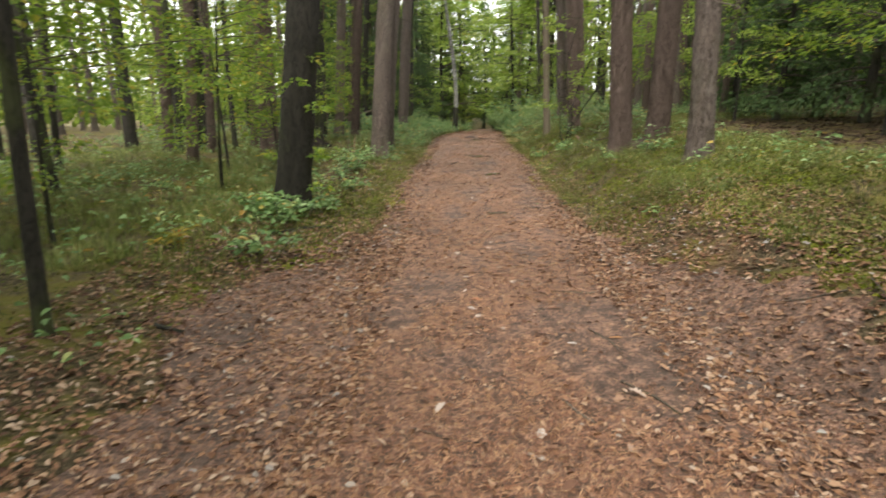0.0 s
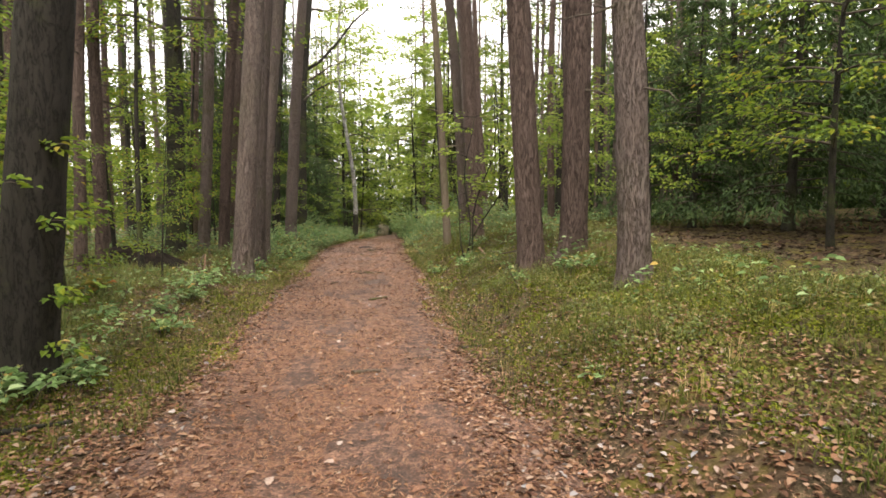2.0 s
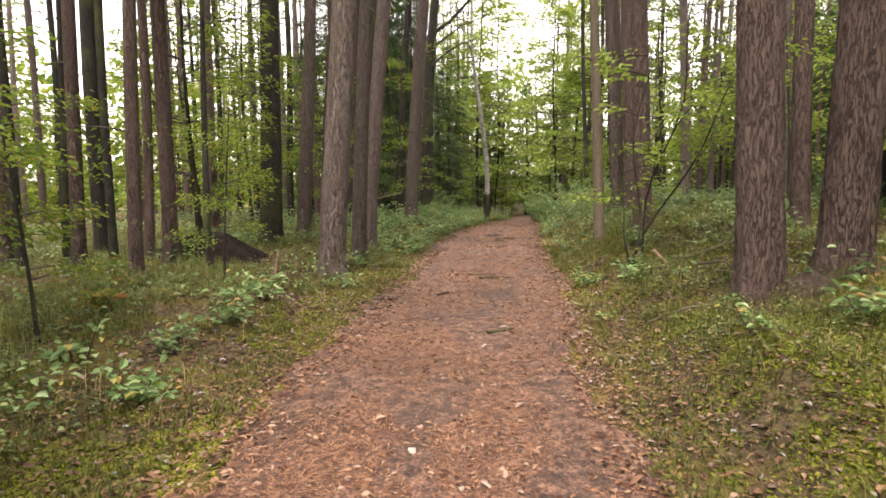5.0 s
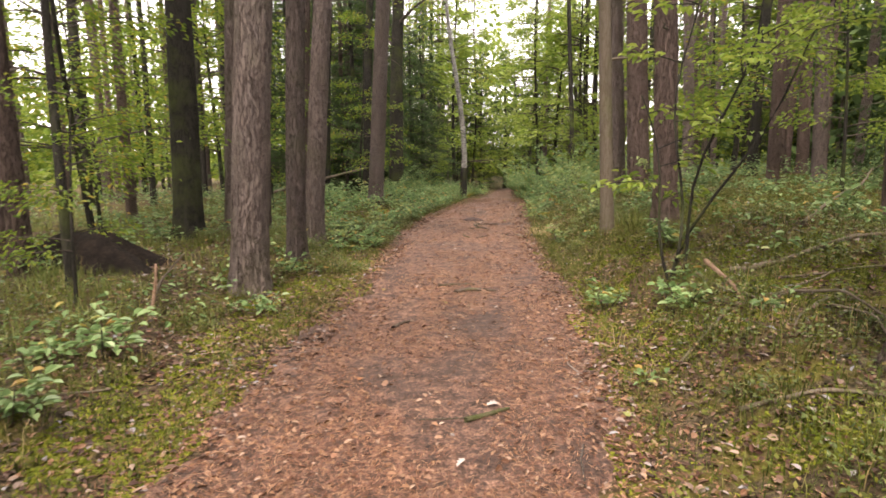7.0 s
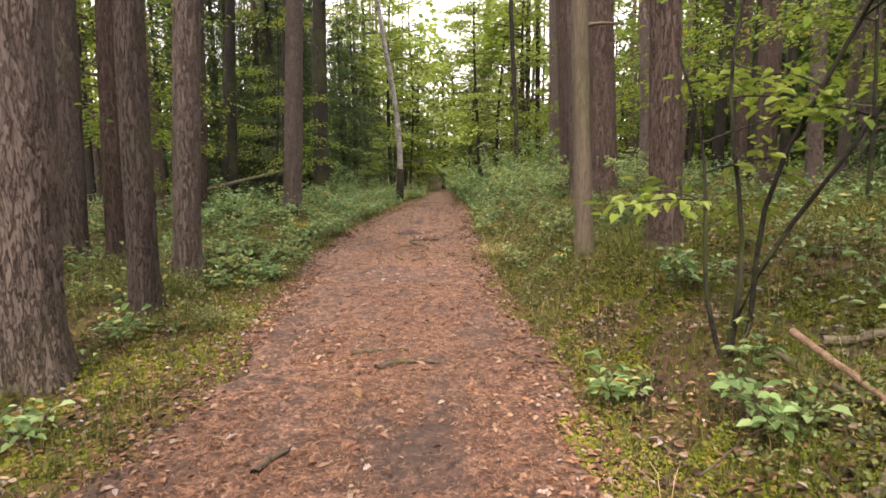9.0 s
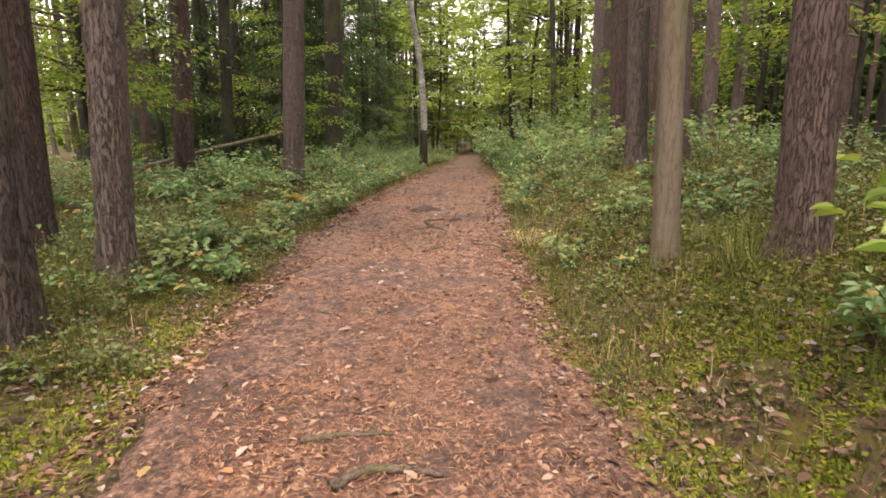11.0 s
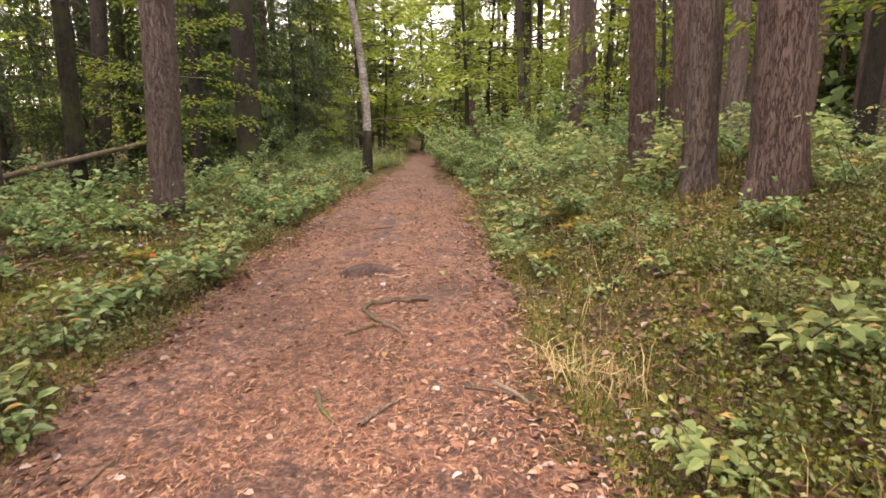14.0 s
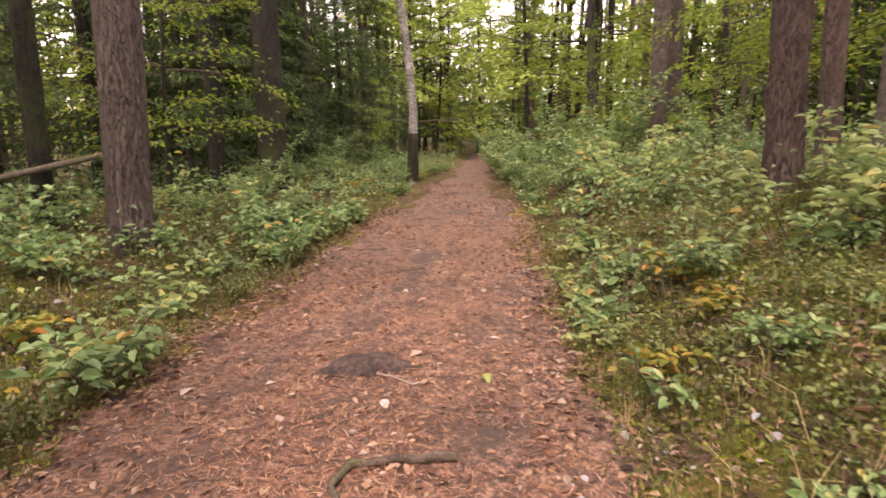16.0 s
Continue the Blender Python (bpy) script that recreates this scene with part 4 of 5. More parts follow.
for lx, ly, H, cv in ((0.42, 0.0, 2.9, 0.03), (-0.02, 0.1, 2.6, 0.02), (0.2, -0.1, 3.2, -0.01), (-0.22, 0.1, 1.6, 0.0)):
    z = np.linspace(-0.1, H, 12)
    p = np.stack([lx * z + 0.07 * np.sin(z * 3.1 + lx * 9) + cv * z * z, ly * z + 0.05 * np.sin(z * 2.3), z], 1)
    put("stem", tubes_mesh("stem", [tube(p, np.linspace(0.016, 0.005, 12), 8)], M_OAK), sapling)
    for i in range(6):
        q = limb_points(p[r.integers(5, 12)], r.uniform(0, 6.28), r.uniform(0.4, 0.9), r.uniform(0.1, 0.5), 0.15)
        put("limb", tubes_mesh("limb", [tube(q, np.linspace(0.007, 0.002, 7), 5)], M_OAK), sapling)
        parts.append(spray(q, 34, r, 0.085, 0.16, 0.04))
put("foliage", leaf_mesh("foliage", *joined(parts), M_LIGHT_LEAF), sapling)

# grass, moss and dry blades on the verges
r = np.random.default_rng(9)


def bare(x, y):
    """The bed of dark needles under the spruces, where nothing grows."""
    return (x > 4.3 + 0.35 * np.sin(y * 1.7) + 0.2 * np.sin(y * 4.1)) & (x < 13) & (y > 6.6 + 0.3 * np.sin(x * 2.1)) & (y < 13.6 + 0.5 * np.sin(x * 1.3))


def verge_points(n, y0, y1, u0, u1, power=1.0, patch=0.0, side=0):
    y = y0 + (y1 - y0) * r.uniform(0, 1, n) ** 1.25
    s = np.where(r.uniform(0, 1, n) < 0.5, -1, 1) if side == 0 else np.full(n, side)
    u = u0 + (u1 - u0) * r.uniform(0, 1, n) ** power
    x = centre(y) + s * u
    if patch:
        keep = wave(1.3 * x + 5, 1.1 * y) + 0.5 * wave(3.7 * x, 3.3 * y) > patch
        x, y = x[keep], y[keep]
    keep = (y > 6.0) | (np.abs(x - centre(y)) > 2.0 - 0.5 * smooth(4.4, 6.0, y))
    keep &= ~bare(x, y)
    x, y = x[keep], y[keep]
    return np.stack([x, y, ground_z(x, y) - 0.01], 1)


def grass(name, pts, h, w, mat, label, bend=(0.2, 0.9)):
    n = len(pts)
    a = r.uniform(0, 6.28, n)
    hh = h * r.uniform(0.5, 1.3, n)
    ob = put(name, blades_mesh(name, pts, np.stack([np.cos(a), np.sin(a), 0 * a], 1), hh, w * r.uniform(0.6, 1.3, n), r.uniform(*bend, n), mat))
    return tagged(ob, label, "grass", kind="stuff")


def tufts(n, per, *args, **kw):
    c = verge_points(n, *args, **kw)
    p = np.repeat(c, per, 0)
    p[:, :2] += r.normal(0, 0.05, (len(p), 2))
    p[:, 2] = ground_z(p[:, 0], p[:, 1]) - 0.01
    return p


grass("grass", tufts(12000, 10, 4.0, 38, 1.25, 8.5, 1.5, patch=-0.7), 0.115, 0.0032, M_GRASS, "sparse green forest grass on the verge")
grass("moss", verge_points(170000, 3.5, 27, 1.0, 5.0, 1.4, patch=-0.05), 0.024, 0.01, M_MOSS, "bright yellow-green cushions of moss", (0.5, 1.3))
def strip(n, x0, x1, y0, y1):
    q = np.stack([r.uniform(x0, x1, n), r.uniform(y0, y1, n), np.zeros(n)], 1)
    q = q[~bare(q[:, 0], q[:, 1])]
    q = q[wave(2.3 * q[:, 0], 1.9 * q[:, 1]) + 0.5 * wave(6 * q[:, 0], 5 * q[:, 1]) > -0.1]
    q[:, 2] = ground_z(q[:, 0], q[:, 1]) - 0.004
    return q


grass("moss", np.concatenate([strip(55000, -1.75, -0.9, 6.5, 15.5), strip(26000, 1.7, 3.4, 5.8, 10.5), strip(70000, 2.3, 6.2, 2.4, 8.5), strip(50000, 2.6, 5.2, 15.5, 22.5), strip(12000, -2.0, -1.2, 4.6, 7.5), strip(60000, 1.35, 3.6, 11.4, 15.4), strip(19000, 1.5, 3.4, 14.2, 20.8), strip(14000, -2.4, -1.3, 15.5, 21)]), 0.022, 0.0095, M_MOSS, "bright yellow-green moss along the path edge", (0.5, 1.3))
grass("grass", np.concatenate([tufts(2600, 10, 14.5, 23, 1.25, 3.4, 1.1, side=1), tufts(1500, 10, 14.5, 23, 1.25, 2.8, 1.1, side=-1)]), 0.075, 0.0022, M_GRASS, "fine short green grass beside the path")
grass("grass", tufts(2200, 12, 3.5, 20, 2.6, 9.0, 1.0, patch=-0.4, side=-1), 0.2, 0.0026, M_PALE_GRASS, "pale green grass under the pines")
grass("dry_grass", tufts(240, 9, 4, 30, 1.3, 4.5, 1.2), 0.2, 0.002, M_STRAW, "dry straw-coloured grass blades")
p = np.repeat(np.array([[2.45, 15.05, 0], [2.5, 15.2, 0]]), 45, 0)
p[:, :2] += r.normal(0, 0.05, (len(p), 2))
p[:, 2] = ground_z(p[:, 0], p[:, 1]) - 0.01
grass("sedge_tuft", p, 0.5, 0.0028, M_GRASS, "long drooping pale green sedge blades beside a dead trunk", (0.7, 1.5))

p = np.repeat(np.array([[1.6, 17.75, 0], [1.75, 17.6, 0], [1.5, 17.95, 0]]), 40, 0)
p[:, :2] += r.normal(0, 0.09, (len(p), 2))
p[:, 2] = ground_z(p[:, 0], p[:, 1]) - 0.01
grass("straw_tuft", p, 0.22, 0.003, M_STRAW, "flattened tuft of straw-coloured grass at the path edge", (1.1, 1.6))

p = np.repeat(np.array([[1.75, 18.6, 0], [1.95, 18.45, 0], [2.15, 18.75, 0]]), 13, 0)
p[:, :2] += r.normal(0, 0.1, (len(p), 2))
p[:, 2] = ground_z(p[:, 0], p[:, 1]) - 0.01
grass("straw_tuft", p, 0.3, 0.002, M_STRAW, "long arching straw-coloured grass stalks among moss", (0.8, 1.5))

# low heath of tiny leaves over the banks
q = np.concatenate([verge_points(130000, 3, 34, 1.2, 7.5, 1.35), verge_points(60000, 14.5, 24, 1.6, 5.6, 0.9, side=1), verge_points(40000, 2.5, 9, 2.2, 6.0, 0.9, side=1)])
n = len(q)
a = r.uniform(0, 6.28, n)
q[:, 2] += 0.01 + 0.09 * r.uniform(0, 1, n) ** 1.6 * (0.6 + 0.6 * np.clip(wave(2.1 * q[:, 0], 1.9 * q[:, 1]) + 0.4, 0, 1))
ln = r.uniform(0.018, 0.042, n)
tagged(put("heath", leaf_mesh("heath", q, np.stack([np.cos(a), np.sin(a), r.normal(0.2, 0.4, n)], 1), np.stack([r.normal(0, 0.5, n), r.normal(0, 0.5, n), np.ones(n)], 1), ln, ln * 0.55, M_HEATH, plain=True)),
       "low brown-green heath and moss stems on the banks", "heath", kind="stuff")

# bilberry: low woody clumps with small leaves, too many to count
def bilberry(n, y0, y1, u0, u1, side, tall, power=1.0, patch=0.0):
    c = verge_points(n, y0, y1, u0, u1, power, patch, side)
    parts, canes = [], []
    for x, y, z in c:
        m = int(r.integers(34, 72))
        h, w = tall * r.uniform(0.55, 1.25), r.uniform(0.09, 0.2)
        f = r.uniform(0.1, 1, m) ** 0.7
        t = r.uniform(0, 6.28, m)
        d = w * np.sqrt(r.uniform(0, 1, m)) * (0.5 + 0.7 * f)
        bx, by = x + d * np.cos(t), y + d * np.sin(t)
        base = np.stack([bx, by, ground_z(bx, by) + h * f * (1 - 0.45 * (d / w) ** 2)], 1)
        way = np.stack([np.cos(t + r.normal(0, 0.9, m)), np.sin(t + r.normal(0, 0.9, m)), r.normal(0.15, 0.4, m)], 1)
        ln = r.uniform(0.018, 0.037, m)
        parts.append((base, way, np.stack([r.normal(0, 0.45, m), r.normal(0, 0.45, m), np.ones(m)], 1), ln, ln * r.uniform(0.5, 0.7, m)))
        canes.append(np.stack([x + r.normal(0, w * 0.4, 7), y + r.normal(0, w * 0.4, 7), np.full(7, z), np.full(7, h)], 1))
    canes = np.concatenate(canes)
    return joined(parts), canes


beds = [bilberry(620, 14.5, 24, 1.15, 3.6, -1, 0.27, 1.2, -0.12), bilberry(300, 6.5, 15, 1.95, 5.0, -1, 0.2, 1.1, -0.2), bilberry(700, 15.6, 24, 1.4, 4.6, 1, 0.25, 1.1, -0.08), bilberry(330, 9.5, 16, 1.75, 4.8, 1, 0.19, 1.1, -0.1),
        bilberry(150, 6.0, 10, 1.9, 4.6, 1, 0.15, 1.0, 0.0), bilberry(320, 23, 34, 1.1, 5.0, 0, 0.3), bilberry(300, 4, 26, 3.5, 9.0, 0, 0.28)]
tagged(put("bilberry_bed", leaf_mesh("bilberry_bed", *joined([b for b, _ in beds]), M_BILBERRY, plain=True)), "knee-low bilberry bushes with small green leaves beside the path", "bilberry", kind="stuff")
canes = np.concatenate([c for _, c in beds])
a = r.uniform(0, 6.28, len(canes))
tagged(put("bilberry_canes", blades_mesh("bilberry_canes", canes[:, :3] - [[0, 0, 0.01]], np.stack([np.cos(a), np.sin(a), 0 * a], 1), canes[:, 3] * r.uniform(0.6, 1.1, len(a)), np.full(len(a), 0.0022), r.uniform(0.1, 0.5, len(a)), M_HEATH)),
       "thin wiry green-brown stems of bilberry bushes", "bilberry", kind="stuff")
grass("wavy_grass", np.concatenate([tufts(900, 12, 5.5, 16, 1.95, 5.5, 1.2, patch=-0.2, side=-1), tufts(1000, 12, 6, 16, 1.7, 5.0, 1.1, patch=0.0, side=1), tufts(900, 12, 15, 26, 1.2, 4.0, 1.1, patch=-0.3)]), 0.24, 0.0017, M_GRASS, "long thin drooping forest grass in tufts", (0.5, 1.3))

# ---------------------------------------------------------------- litter
def trodden(x, y):
    """1 on bare trodden patches of the path, 0 where litter lies thick."""
    p = np.array([noise.noise(Vector((a * 1.3, b * 0.75, 7.0))) + 0.6 * noise.noise(Vector((a * 3.4, b * 2.2, 2.0))) for a, b in zip(x, y)])
    return smooth(0.02, 0.3, p) * smooth(1.25, 0.85, np.abs(x - centre(y) + 0.1))


def fallen(name, n, y0, y1, u0, u1, size, mat, label, thin=0.62, lift=0.35, power=1.0):
    y = y0 + (y1 - y0) * r.uniform(0, 1, n) ** 1.15
    u = (u0 + (u1 - u0) * r.uniform(0, 1, n) ** power) * np.where(r.uniform(0, 1, n) < 0.5, -1, 1)
    x = centre(y) + u
    keep = r.uniform(0, 1, n) > 0.75 * trodden(x, y)
    x, y = x[keep], y[keep]
    n = len(x)
    a = r.uniform(0, 6.28, n)
    ln = size * r.uniform(0.45, 1.25, n)
    base = np.stack([x, y, top_z(x, y) + r.uniform(0.0, 0.012, n)], 1)
    way = np.stack([np.cos(a), np.sin(a), r.normal(0, lift * 0.5, n)], 1)
    up = np.stack([r.normal(0, lift, n), r.normal(0, lift, n), np.ones(n)], 1)
    ob = put(name, leaf_mesh(name, base, way, up, ln, ln * thin * r.uniform(0.7, 1.2, n), mat, 0.2, 0.1))
    return tagged(ob, label, "leaf litter", kind="stuff")


fallen("leaf_litter", 24000, -1, 32, 0, 1.3, 0.042, M_LITTER, "small brown fallen leaves scattered on the path")
fallen("verge_litter", 36000, -1, 6.8, 0.8, 2.9, 0.045, M_LITTER, "pale brown fallen oak leaves on the verge", power=1.2)
fallen("verge_litter", 20000, 6, 28, 0.9, 3.6, 0.046, M_LITTER, "brown fallen leaves along the path edge", power=1.3)
fallen("verge_litter", 20000, 11, 24, 0.95, 4.2, 0.055, M_OLD_LEAF, "grey-brown old leaves between plants beside the path", power=0.9)
fallen("verge_litter", 6000, 4.5, 12, 0.95, 2.4, 0.05, M_OLD_LEAF, "grey-brown old leaves along the path", power=1.0)
n = 300000
y = -1 + 27 * r.uniform(0, 1, n) ** 1.3
x = centre(y) + r.normal(0, 0.85, n)
keep = r.uniform(0, 1, n) > 0.9 * trodden(x, y)
x, y = x[keep], y[keep]
n = len(x)
a = r.uniform(0, 6.28, n)
base = np.stack([x, y, top_z(x, y) + r.uniform(0.002, 0.01, n)], 1)
ln = r.uniform(0.03, 0.075, n)
tagged(put("needle_litter", leaf_mesh("needle_litter", base, np.stack([np.cos(a), np.sin(a), r.normal(0, 0.12, n)], 1), np.tile([[0, 0, 1.0]], (n, 1)), ln, r.uniform(0.0026, 0.0044, n), M_NEEDLE, plain=True)),
       "fine orange-brown pine needles on the path", "needles", kind="stuff")


# bare needle bed under the spruces; part of its darkness is painted-in shade
n = 26000
x, y = r.uniform(4.0, 13, n), r.uniform(3.2, 14.2, n)
k = bare(x, y)
x, y = x[k], y[k]
n = len(x)
a = r.uniform(0, 6.28, n)
ln = r.uniform(0.03, 0.1, n)
tagged(put("dark_litter", leaf_mesh("dark_litter", np.stack([x, y, ground_z(x, y) + r.uniform(0.008, 0.03, n)], 1), np.stack([np.cos(a), np.sin(a), r.normal(0, 0.2, n)], 1), np.stack([r.normal(0, 0.3, n), r.normal(0, 0.3, n), np.ones(n)], 1), ln, ln * r.uniform(0.25, 0.6, n), M_DARK_LITTER, plain=True)),
       "brown needles and leaves under spruces, coloured darker for the shade there", "leaf litter", kind="stuff")


def stick(name, x, y, turn, pts, r0, mat, label, group=""):
    """A fallen stick that lies on the ground; pts in its own plan."""
    pts = np.asarray(pts, float)
    k = np.linspace(0, 1, len(pts))
    q = np.linspace(0, 1, 4 * len(pts))
    p = np.stack([np.interp(q, k, pts[:, c]) for c in range(2)] + [0 * q], 1)
    c, s = math.cos(radians(turn)), math.sin(radians(turn))
    wx, wy = x + c * p[:, 0] - s * p[:, 1], y + s * p[:, 0] + c * p[:, 1]
    p[:, 2] = top_z(wx, wy) - float(top_z(x, y)) + r0 * 0.7 + (0 if pts.shape[1] < 3 else np.interp(q, k, pts[:, 2]))
    p += np.random.default_rng(len(pts)).normal(0, r0 * 0.15, p.shape)
    ob = put(name, np_mesh(name, *(lambda v, f, t: (v, [f, t]))(*tube(p, r0 * (1 - 0.45 * q) * (1 + 0.1 * np.sin(q * 37)), 10)), mat), None, pose(x, y, float(top_z(x, y)), 0, 0, turn))
    return tagged(ob, label, "stick", group) if label else ob


fork = stick("forked_stick", 0.84, 19.2, 0, [(0, 0), (-0.22, -0.02), (-0.42, -0.06), (-0.47, -0.2), (-0.36, -0.42), (-0.22, -0.54)], 0.022, M_STICK, "crooked mossy branch lying on the path")
arm = stick("side_branch", 0.46, 18.72, 0, [(0, 0), (-0.1, -0.1), (-0.18, -0.17)], 0.014, M_STICK, "")
arm2 = stick("side_branch", 0.52, 18.74, 0, [(0, 0), (0.09, -0.1), (0.14, -0.22)], 0.016, M_STICK, "")
for a in (arm, arm2):
    m = a.matrix_basis.copy()
    a.parent = fork
    a.matrix_basis = fork.matrix_basis.inverted() @ m
for nm, x, y, turn, pts, r0, mat, label in [
        ("mossy_stick", 0.46, 13.72, 10, [(-0.2, -0.05), (-0.05, 0.05), (0.12, 0.02), (0.25, -0.04)], 0.022, M_STICK, "short mossy piece of branch on the path"),
        ("mossy_stick", 0.63, 10.8, 20, [(-0.17, -0.03), (0, 0), (0.12, 0.02)], 0.017, M_STICK, "short mossy stick on the path"),
        ("mossy_stick", 0.46, 7.12, 0, [(-0.12, 0), (0, 0.02), (0.12, 0)], 0.02, M_STICK, "short mossy stick on the path"),
        ("fallen_branch", 3.2, 12.6, -12, [(-0.5, 0.02), (-0.1, 0), (0.3, 0.04), (0.8, 0)], 0.027, M_DEAD, "grey fallen branch lying on the bank"),
        ("fallen_branch", 2.43, 12.15, -83, [(-0.5, 0.05), (0, 0), (0.5, 0.08)], 0.018, M_DEAD, "thin pale branch in the undergrowth"),
        ("fallen_branch", 1.52, 7.82, 0, [(-0.14, 0), (0, 0.015), (0.14, 0)], 0.013, M_TWIG, "short stick at the path edge"),
        ("fallen_branch", -1.6, 5.95, 50, [(-0.5, 0), (-0.1, 0.04), (0.3, 0)], 0.022, M_OAK, "dark stick beside an oak"),
        ("fallen_branch", -1.77, 3.2, -5, [(-0.09, 0), (0, 0), (0.09, 0.01)], 0.016, M_OAK, "short dark stick in leaf litter"),
        ("mossy_stick", 0.27, 14.0, 8, [(-0.2, 0), (-0.05, 0.03), (0.1, 0.02), (0.22, 0)], 0.016, M_STICK, "crooked mossy stick on the path"),
        ("mossy_stick", -0.14, 12.47, 60, [(-0.12, 0), (0, 0.02), (0.12, 0)], 0.02, M_STICK, "short mossy stick on the path"),
        ("mossy_stick", 0.25, 17.66, -72, [(-0.2, 0.02), (0, 0), (0.16, 0.03)], 0.015, M_STICK, "short mossy piece of branch on the path"),
        ("mossy_stick", 0.54, 17.6, 48, [(-0.15, 0), (0, 0.02), (0.13, 0)], 0.015, M_STICK, "short mossy piece of branch on the path"),
        ("fallen_branch", 1.19, 17.71, -60, [(-0.14, 0), (0, 0.02), (0.14, 0)], 0.016, M_DEAD, "weathered stick at the path edge"),
        ("fallen_branch", 2.45, 12.2, -92, [(-0.4, 0, 0.12), (0, 0.03, 0.06), (0.4, 0, 0)], 0.022, M_RAW, "orange-brown broken branch without bark"),
        ("fallen_branch", 2.77, 11.3, -70, [(-0.35, 0, 0.1), (0, 0.05, 0.14), (0.35, 0, 0.05)], 0.012, M_DEAD, "thin pale branch in the undergrowth"),
        ("fallen_branch", 2.75, 11.0, -95, [(-0.35, 0, 0.05), (0, 0.06, 0.1), (0.35, 0, 0.04)], 0.009, M_DEAD, "thin pale branch in the undergrowth"),
        ("fallen_branch", 4.5, 14.2, 45, [(-1.3, 0, 0.02), (-0.4, 0.05, 0.15), (0.5, 0, 0.3), (1.3, 0.1, 0.42)], 0.018, M_DEAD, "long pale branch propped on the bank"),
        ("fallen_branch", 2.22, 10.4, -35, [(-0.35, 0), (0, 0.04), (0.35, 0)], 0.014, M_DEAD, "brown fallen branch on leaf litter"),
        ("fallen_branch", -2.45, 12.85, 103, [(-0.6, 0, 0.0), (0, 0.05, 0.1), (0.6, 0, 0.24)], 0.015, M_DEAD, "thin dead branch beside a pine"),
        ("fallen_branch", -1.07, 11.7, 40, [(-0.3, 0), (0, 0.03), (0.3, 0)], 0.009, M_TWIG, "thin stick at the path edge"),
        ("fallen_branch", -1.45, 19.2, 45, [(-0.26, 0, 0.12), (0, 0.03, 0.2), (0.26, 0, 0.14)], 0.008, M_PALE, "bare whitish twig among seedlings"),
        ("twig", 1.28, 11.7, 80, [(-0.25, 0), (-0.1, 0.08), (0.1, 0.1), (0.25, 0)], 0.005, M_PALE, "curved pale dry stalk at the path edge"),
        ("twig", 0.57, 2.47, 118, [(-0.12, 0), (0, 0.01), (0.12, 0)], 0.009, M_TWIG, "short twig on the path"),
        ("twig", 1.14, 17.72, -28, [(-0.2, 0), (0, 0.02), (0.2, 0)], 0.009, M_TWIG, "thin twig on the path"),
        ("twig", 0.95, 2.6, -60, [(-0.2, 0), (0, 0.03), (0.18, 0)], 0.007, M_TWIG, "thin twig on the path"),
        ("twig", 0.5, 19.93, -12, [(-0.18, 0.06), (-0.02, 0.04), (0.12, -0.03), (0.2, 0.07)], 0.006, M_PALE, "curved thin pale twig beside a soil mound"),
        ("twig", 0.9, 18.0, -30, [(-0.15, 0), (0, 0.02), (0.2, 0)], 0.008, M_TWIG, "thin twig on the path"),
        ("fallen_branch", 2.4, 11.7, 30, [(-0.6, 0), (0, 0.1), (0.5, 0)], 0.012, M_DEAD, "thin pale branch in the undergrowth")]:
    stick(nm, x, y, turn, pts, r0, mat, label)
r = np.random.default_rng(43)
for k in range(26):
    y = r.uniform(10.5, 22)
    x = float(centre(y)) + (r.uniform(1.6, 4.5) if k % 3 else -r.uniform(1.6, 3.5))
    L = r.uniform(0.25, 0.6)
    stick("fallen_branch", x, y, r.uniform(0, 360), [(-L, 0), (-0.3 * L, r.uniform(-0.2, 0.2) * L), (0.3 * L, r.uniform(-0.2, 0.2) * L), (L, 0)], r.uniform(0.005, 0.012), M_DEAD, "thin pale dead branch on the bank", "dead branches on the bank")
r = np.random.default_rng(41)
for k in range(60):
    y = r.uniform(1, 26)
    x = float(centre(y)) + r.normal(0, 1.5)
    L = r.uniform(0.06, 0.22)
    stick("twig", x, y, r.uniform(0, 360), [(-L, 0), (r.uniform(-0.3, 0.3) * L, r.uniform(-0.2, 0.2) * L), (L, 0)], r.uniform(0.003, 0.007), M_TWIG, "thin brown twig on the forest floor", "scattered twigs")

z = np.linspace(-0.05, 0.42, 8)
tagged(put("broken_stem", np_mesh("broken_stem", *(lambda v, f, t: (v, [f, t]))(*tube(np.stack([0.12 * z, 0.05 * np.sin(z * 5), z], 1), np.linspace(0.018, 0.011, 8), 8)), M_RAW), None, pose(-2.3, 12.3, float(ground_z(-2.3, 12.3)))),
       "short broken upright stem in the grass", "broken stem")

# long dead pole leaning through the trees
p = np.array([[-5.2, 22.6, 0.35], [-4.0, 23.0, 0.68], [-2.85, 24.3, 0.98]])
q = np.linspace(0, 1, 12)
p = np.stack([np.interp(q, [0, 0.5, 1], p[:, c]) for c in range(3)], 1)
tagged(put("fallen_pole", np_mesh("fallen_pole", *(lambda v, f, t: (v, [f, t]))(*tube(p - p[0], np.linspace(0.05, 0.03, 12), 10)), M_DEAD), None, pose(*p[0])), "long pale dead trunk leaning among the trees", "fallen trunk")


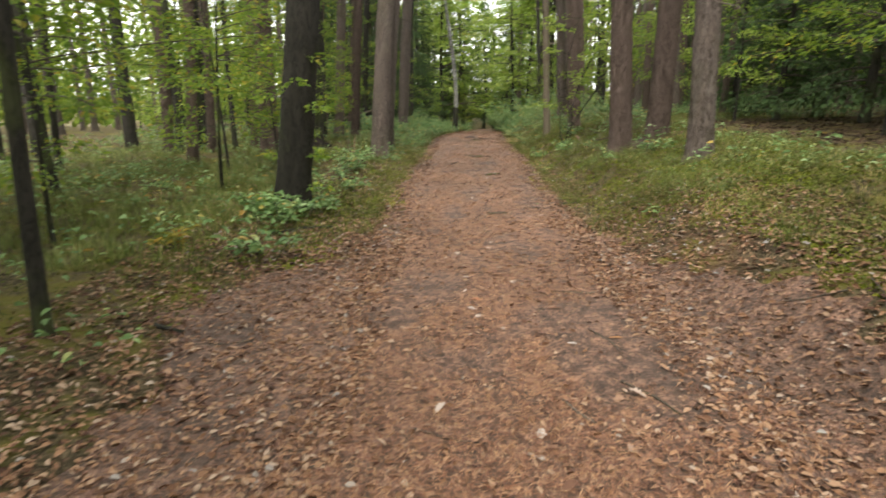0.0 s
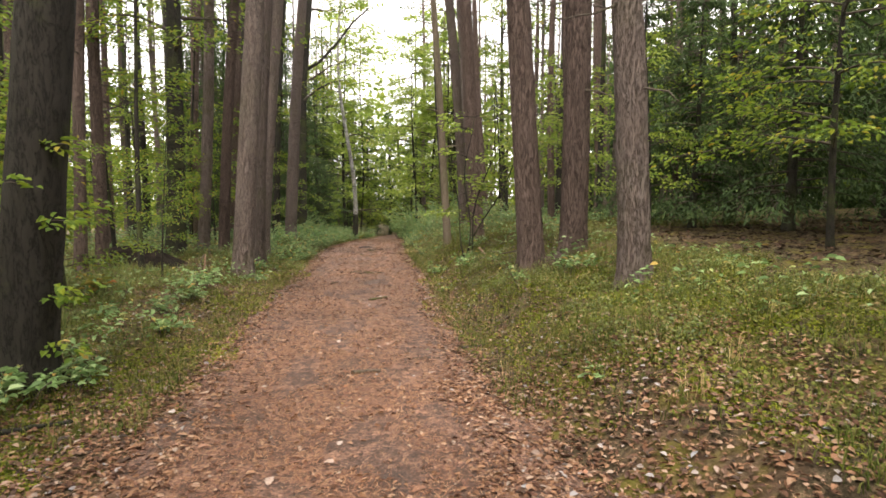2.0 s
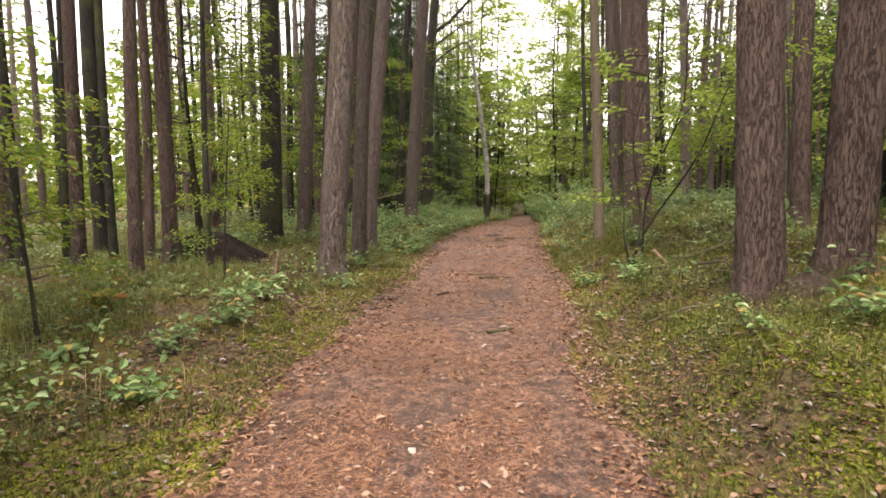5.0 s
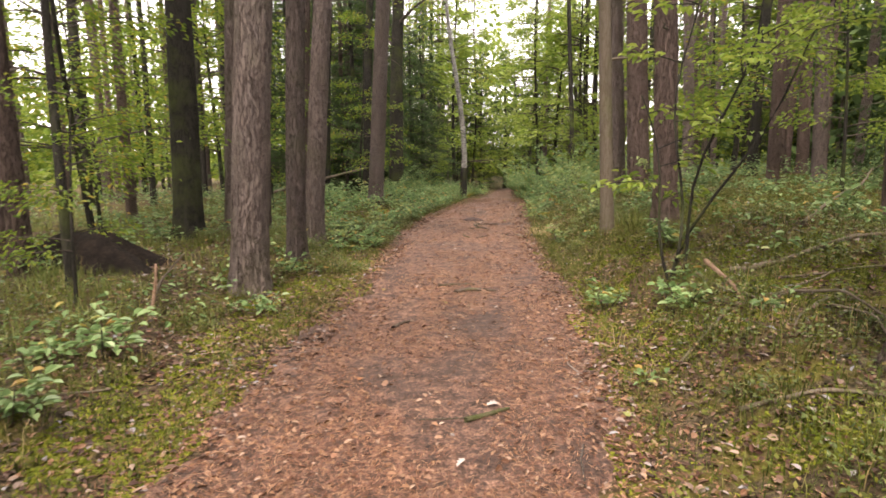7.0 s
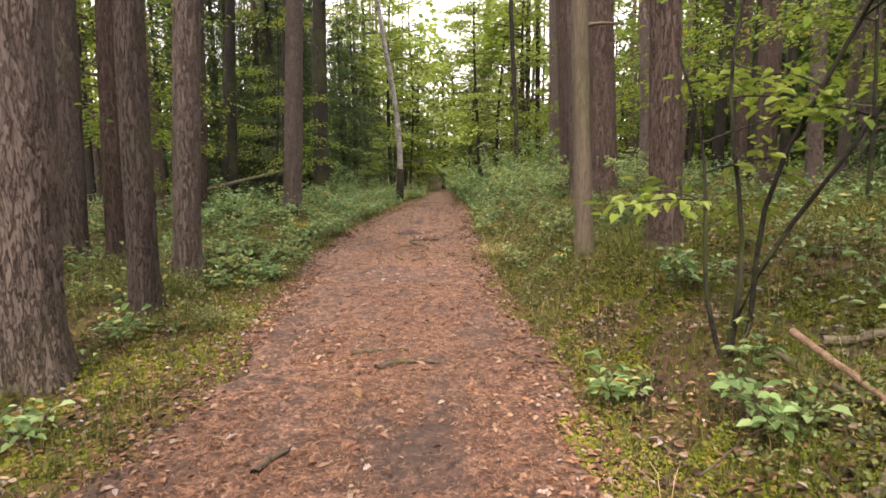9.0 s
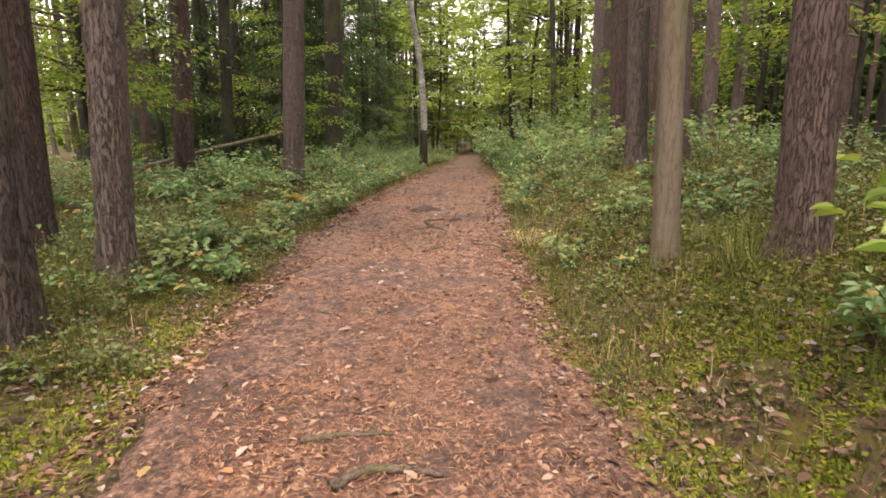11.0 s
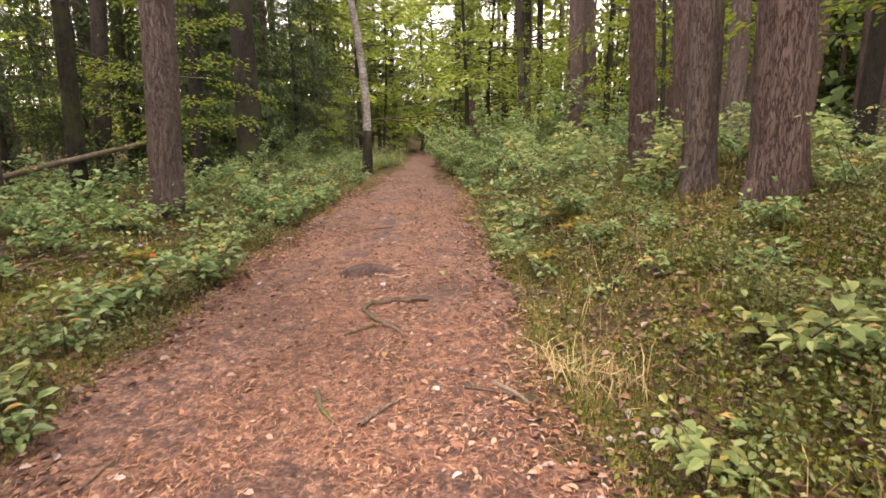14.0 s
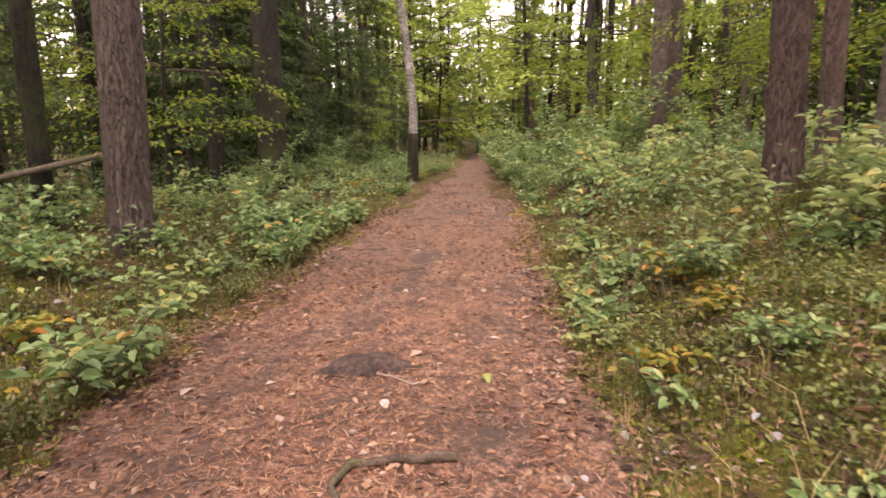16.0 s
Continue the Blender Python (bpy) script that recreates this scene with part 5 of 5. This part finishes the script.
def mound(x, y, rx, ry, h, mat, label, seed, name="earth_mound", category="mound"):
    n, k = 28, 9
    rr, th = np.meshgrid(np.linspace(0.02, 1, k), np.arange(n) * 2 * math.pi / n, indexing="ij")
    edge = 1 + 0.25 * np.sin(2 * th + seed) + 0.18 * np.sin(5 * th + 2 * seed) + 0.1 * np.sin(9 * th)
    vx, vy = rr * rx * edge * np.cos(th), rr * ry * edge * np.sin(th)
    vz = h * (1 - rr ** 2) ** 1.2 * (1 + 0.0 * th)
    vz = vz + h * 0.35 * np.array([noise.noise(Vector((a * 6 / rx * 0.4 + seed, b * 6 / ry * 0.4, seed))) for a, b in zip(vx.ravel(), vy.ravel())]).reshape(vx.shape) * (1 - rr)
    vz = vz + top_z(x + vx, y + vy) - float(top_z(x, y)) - 0.01 * rr
    v = np.stack([vx, vy, vz], -1).reshape(-1, 3)
    i, j = np.meshgrid(np.arange(k - 1), np.arange(n), indexing="ij")
    f = np.stack([i * n + j, (i + 1) * n + j, (i + 1) * n + (j + 1) % n, i * n + (j + 1) % n], -1).reshape(-1, 4)
    cap = np.array([[0, a, a + 1] for a in range(1, n - 1)])
    return tagged(put(name, np_mesh(name, v, [f, cap], mat), None, pose(x, y, float(top_z(x, y)))), label, category)


mound(0.33, 20.1, 0.23, 0.2, 0.075, M_SOIL, "low mound of dark loose soil on the path", 1)
mound(-4.0, 13.9, 0.9, 0.5, 0.36, M_SHADED_EARTH, "earth mound under the trees, coloured dark for its shading", 3)
mound(3.1, 10.3, 0.26, 0.22, 0.13, M_SOIL, "heap of debris between two pine trunks", 4)

# ---------------------------------------------------------------- single leaves on the path, nearest the walk
LOBES = [(0.0, 0.03), (0.12, 0.12), (0.22, 0.2), (0.32, 0.13), (0.44, 0.27), (0.55, 0.17), (0.68, 0.29), (0.8, 0.16), (0.92, 0.14)]


def single_leaf(seed, mat):
    r = np.random.default_rng(seed)
    left = [(a, b * r.uniform(0.8, 1.2)) for a, b in LOBES]
    curl, tw = r.uniform(0.15, 0.6), r.uniform(-0.3, 0.3)
    v = []
    for a, _ in LOBES:
        v.append((a, 0, 0.12 * math.sin(a * 3) * curl))
    for sgn in (1, -1):
        for a, b in left:
            v.append((a, sgn * b, 0.12 * math.sin(a * 3) * curl + curl * b * b * 2.2 + tw * sgn * b * a))
    v.append((1.02, 0, 0.05))
    v = np.array(v)
    v[:, 2] = v[:, 2] - v[:, 2].min()
    n = len(LOBES)
    f = [(i, i + 1, n + i + 1, n + i) for i in range(n - 1)] + [(i + 1, i, 2 * n + i, 2 * n + i + 1) for i in range(n - 1)]
    t = [(n - 1, 3 * n, 2 * n - 1), (3 * n, n - 1, 3 * n - 1)]
    return np_mesh("leaf", v, [np.array(f), np.array(t)], mat)


def one_tone(name, stops, trans=0.05):
    m = leaf_material(name, stops, trans, 0.7)
    nodes, links = m.node_tree.nodes, m.node_tree.links
    info = nodes.new("ShaderNodeObjectInfo")
    links.new(info.outputs["Random"], nodes["Color Ramp"].inputs[0])
    return m


M_SINGLE = one_tone("single_fallen_leaf", [(0, (0.1, 0.05, 0.034)), (0.35, (0.22, 0.12, 0.08)), (0.6, (0.33, 0.21, 0.15)), (0.75, (0.37, 0.3, 0.26)), (0.88, (0.42, 0.38, 0.36)), (0.95, (0.34, 0.15, 0.08)), (1, (0.2, 0.26, 0.08))])
SINGLE = [single_leaf(600 + k, M_SINGLE) for k in range(7)]
r = np.random.default_rng(15)
for k in range(290):
    y = 1.3 + 23 * r.uniform(0, 1)
    x = float(centre(y)) + r.normal(0, 0.7)
    s = r.uniform(0.04, 0.09)
    put("leaf", SINGLE[k % 7], footpath, pose(x, y, float(top_z(x, y)) + 0.004, r.normal(0, 8), r.normal(0, 8), r.uniform(0, 360)) @ Matrix.Scale(s, 4))
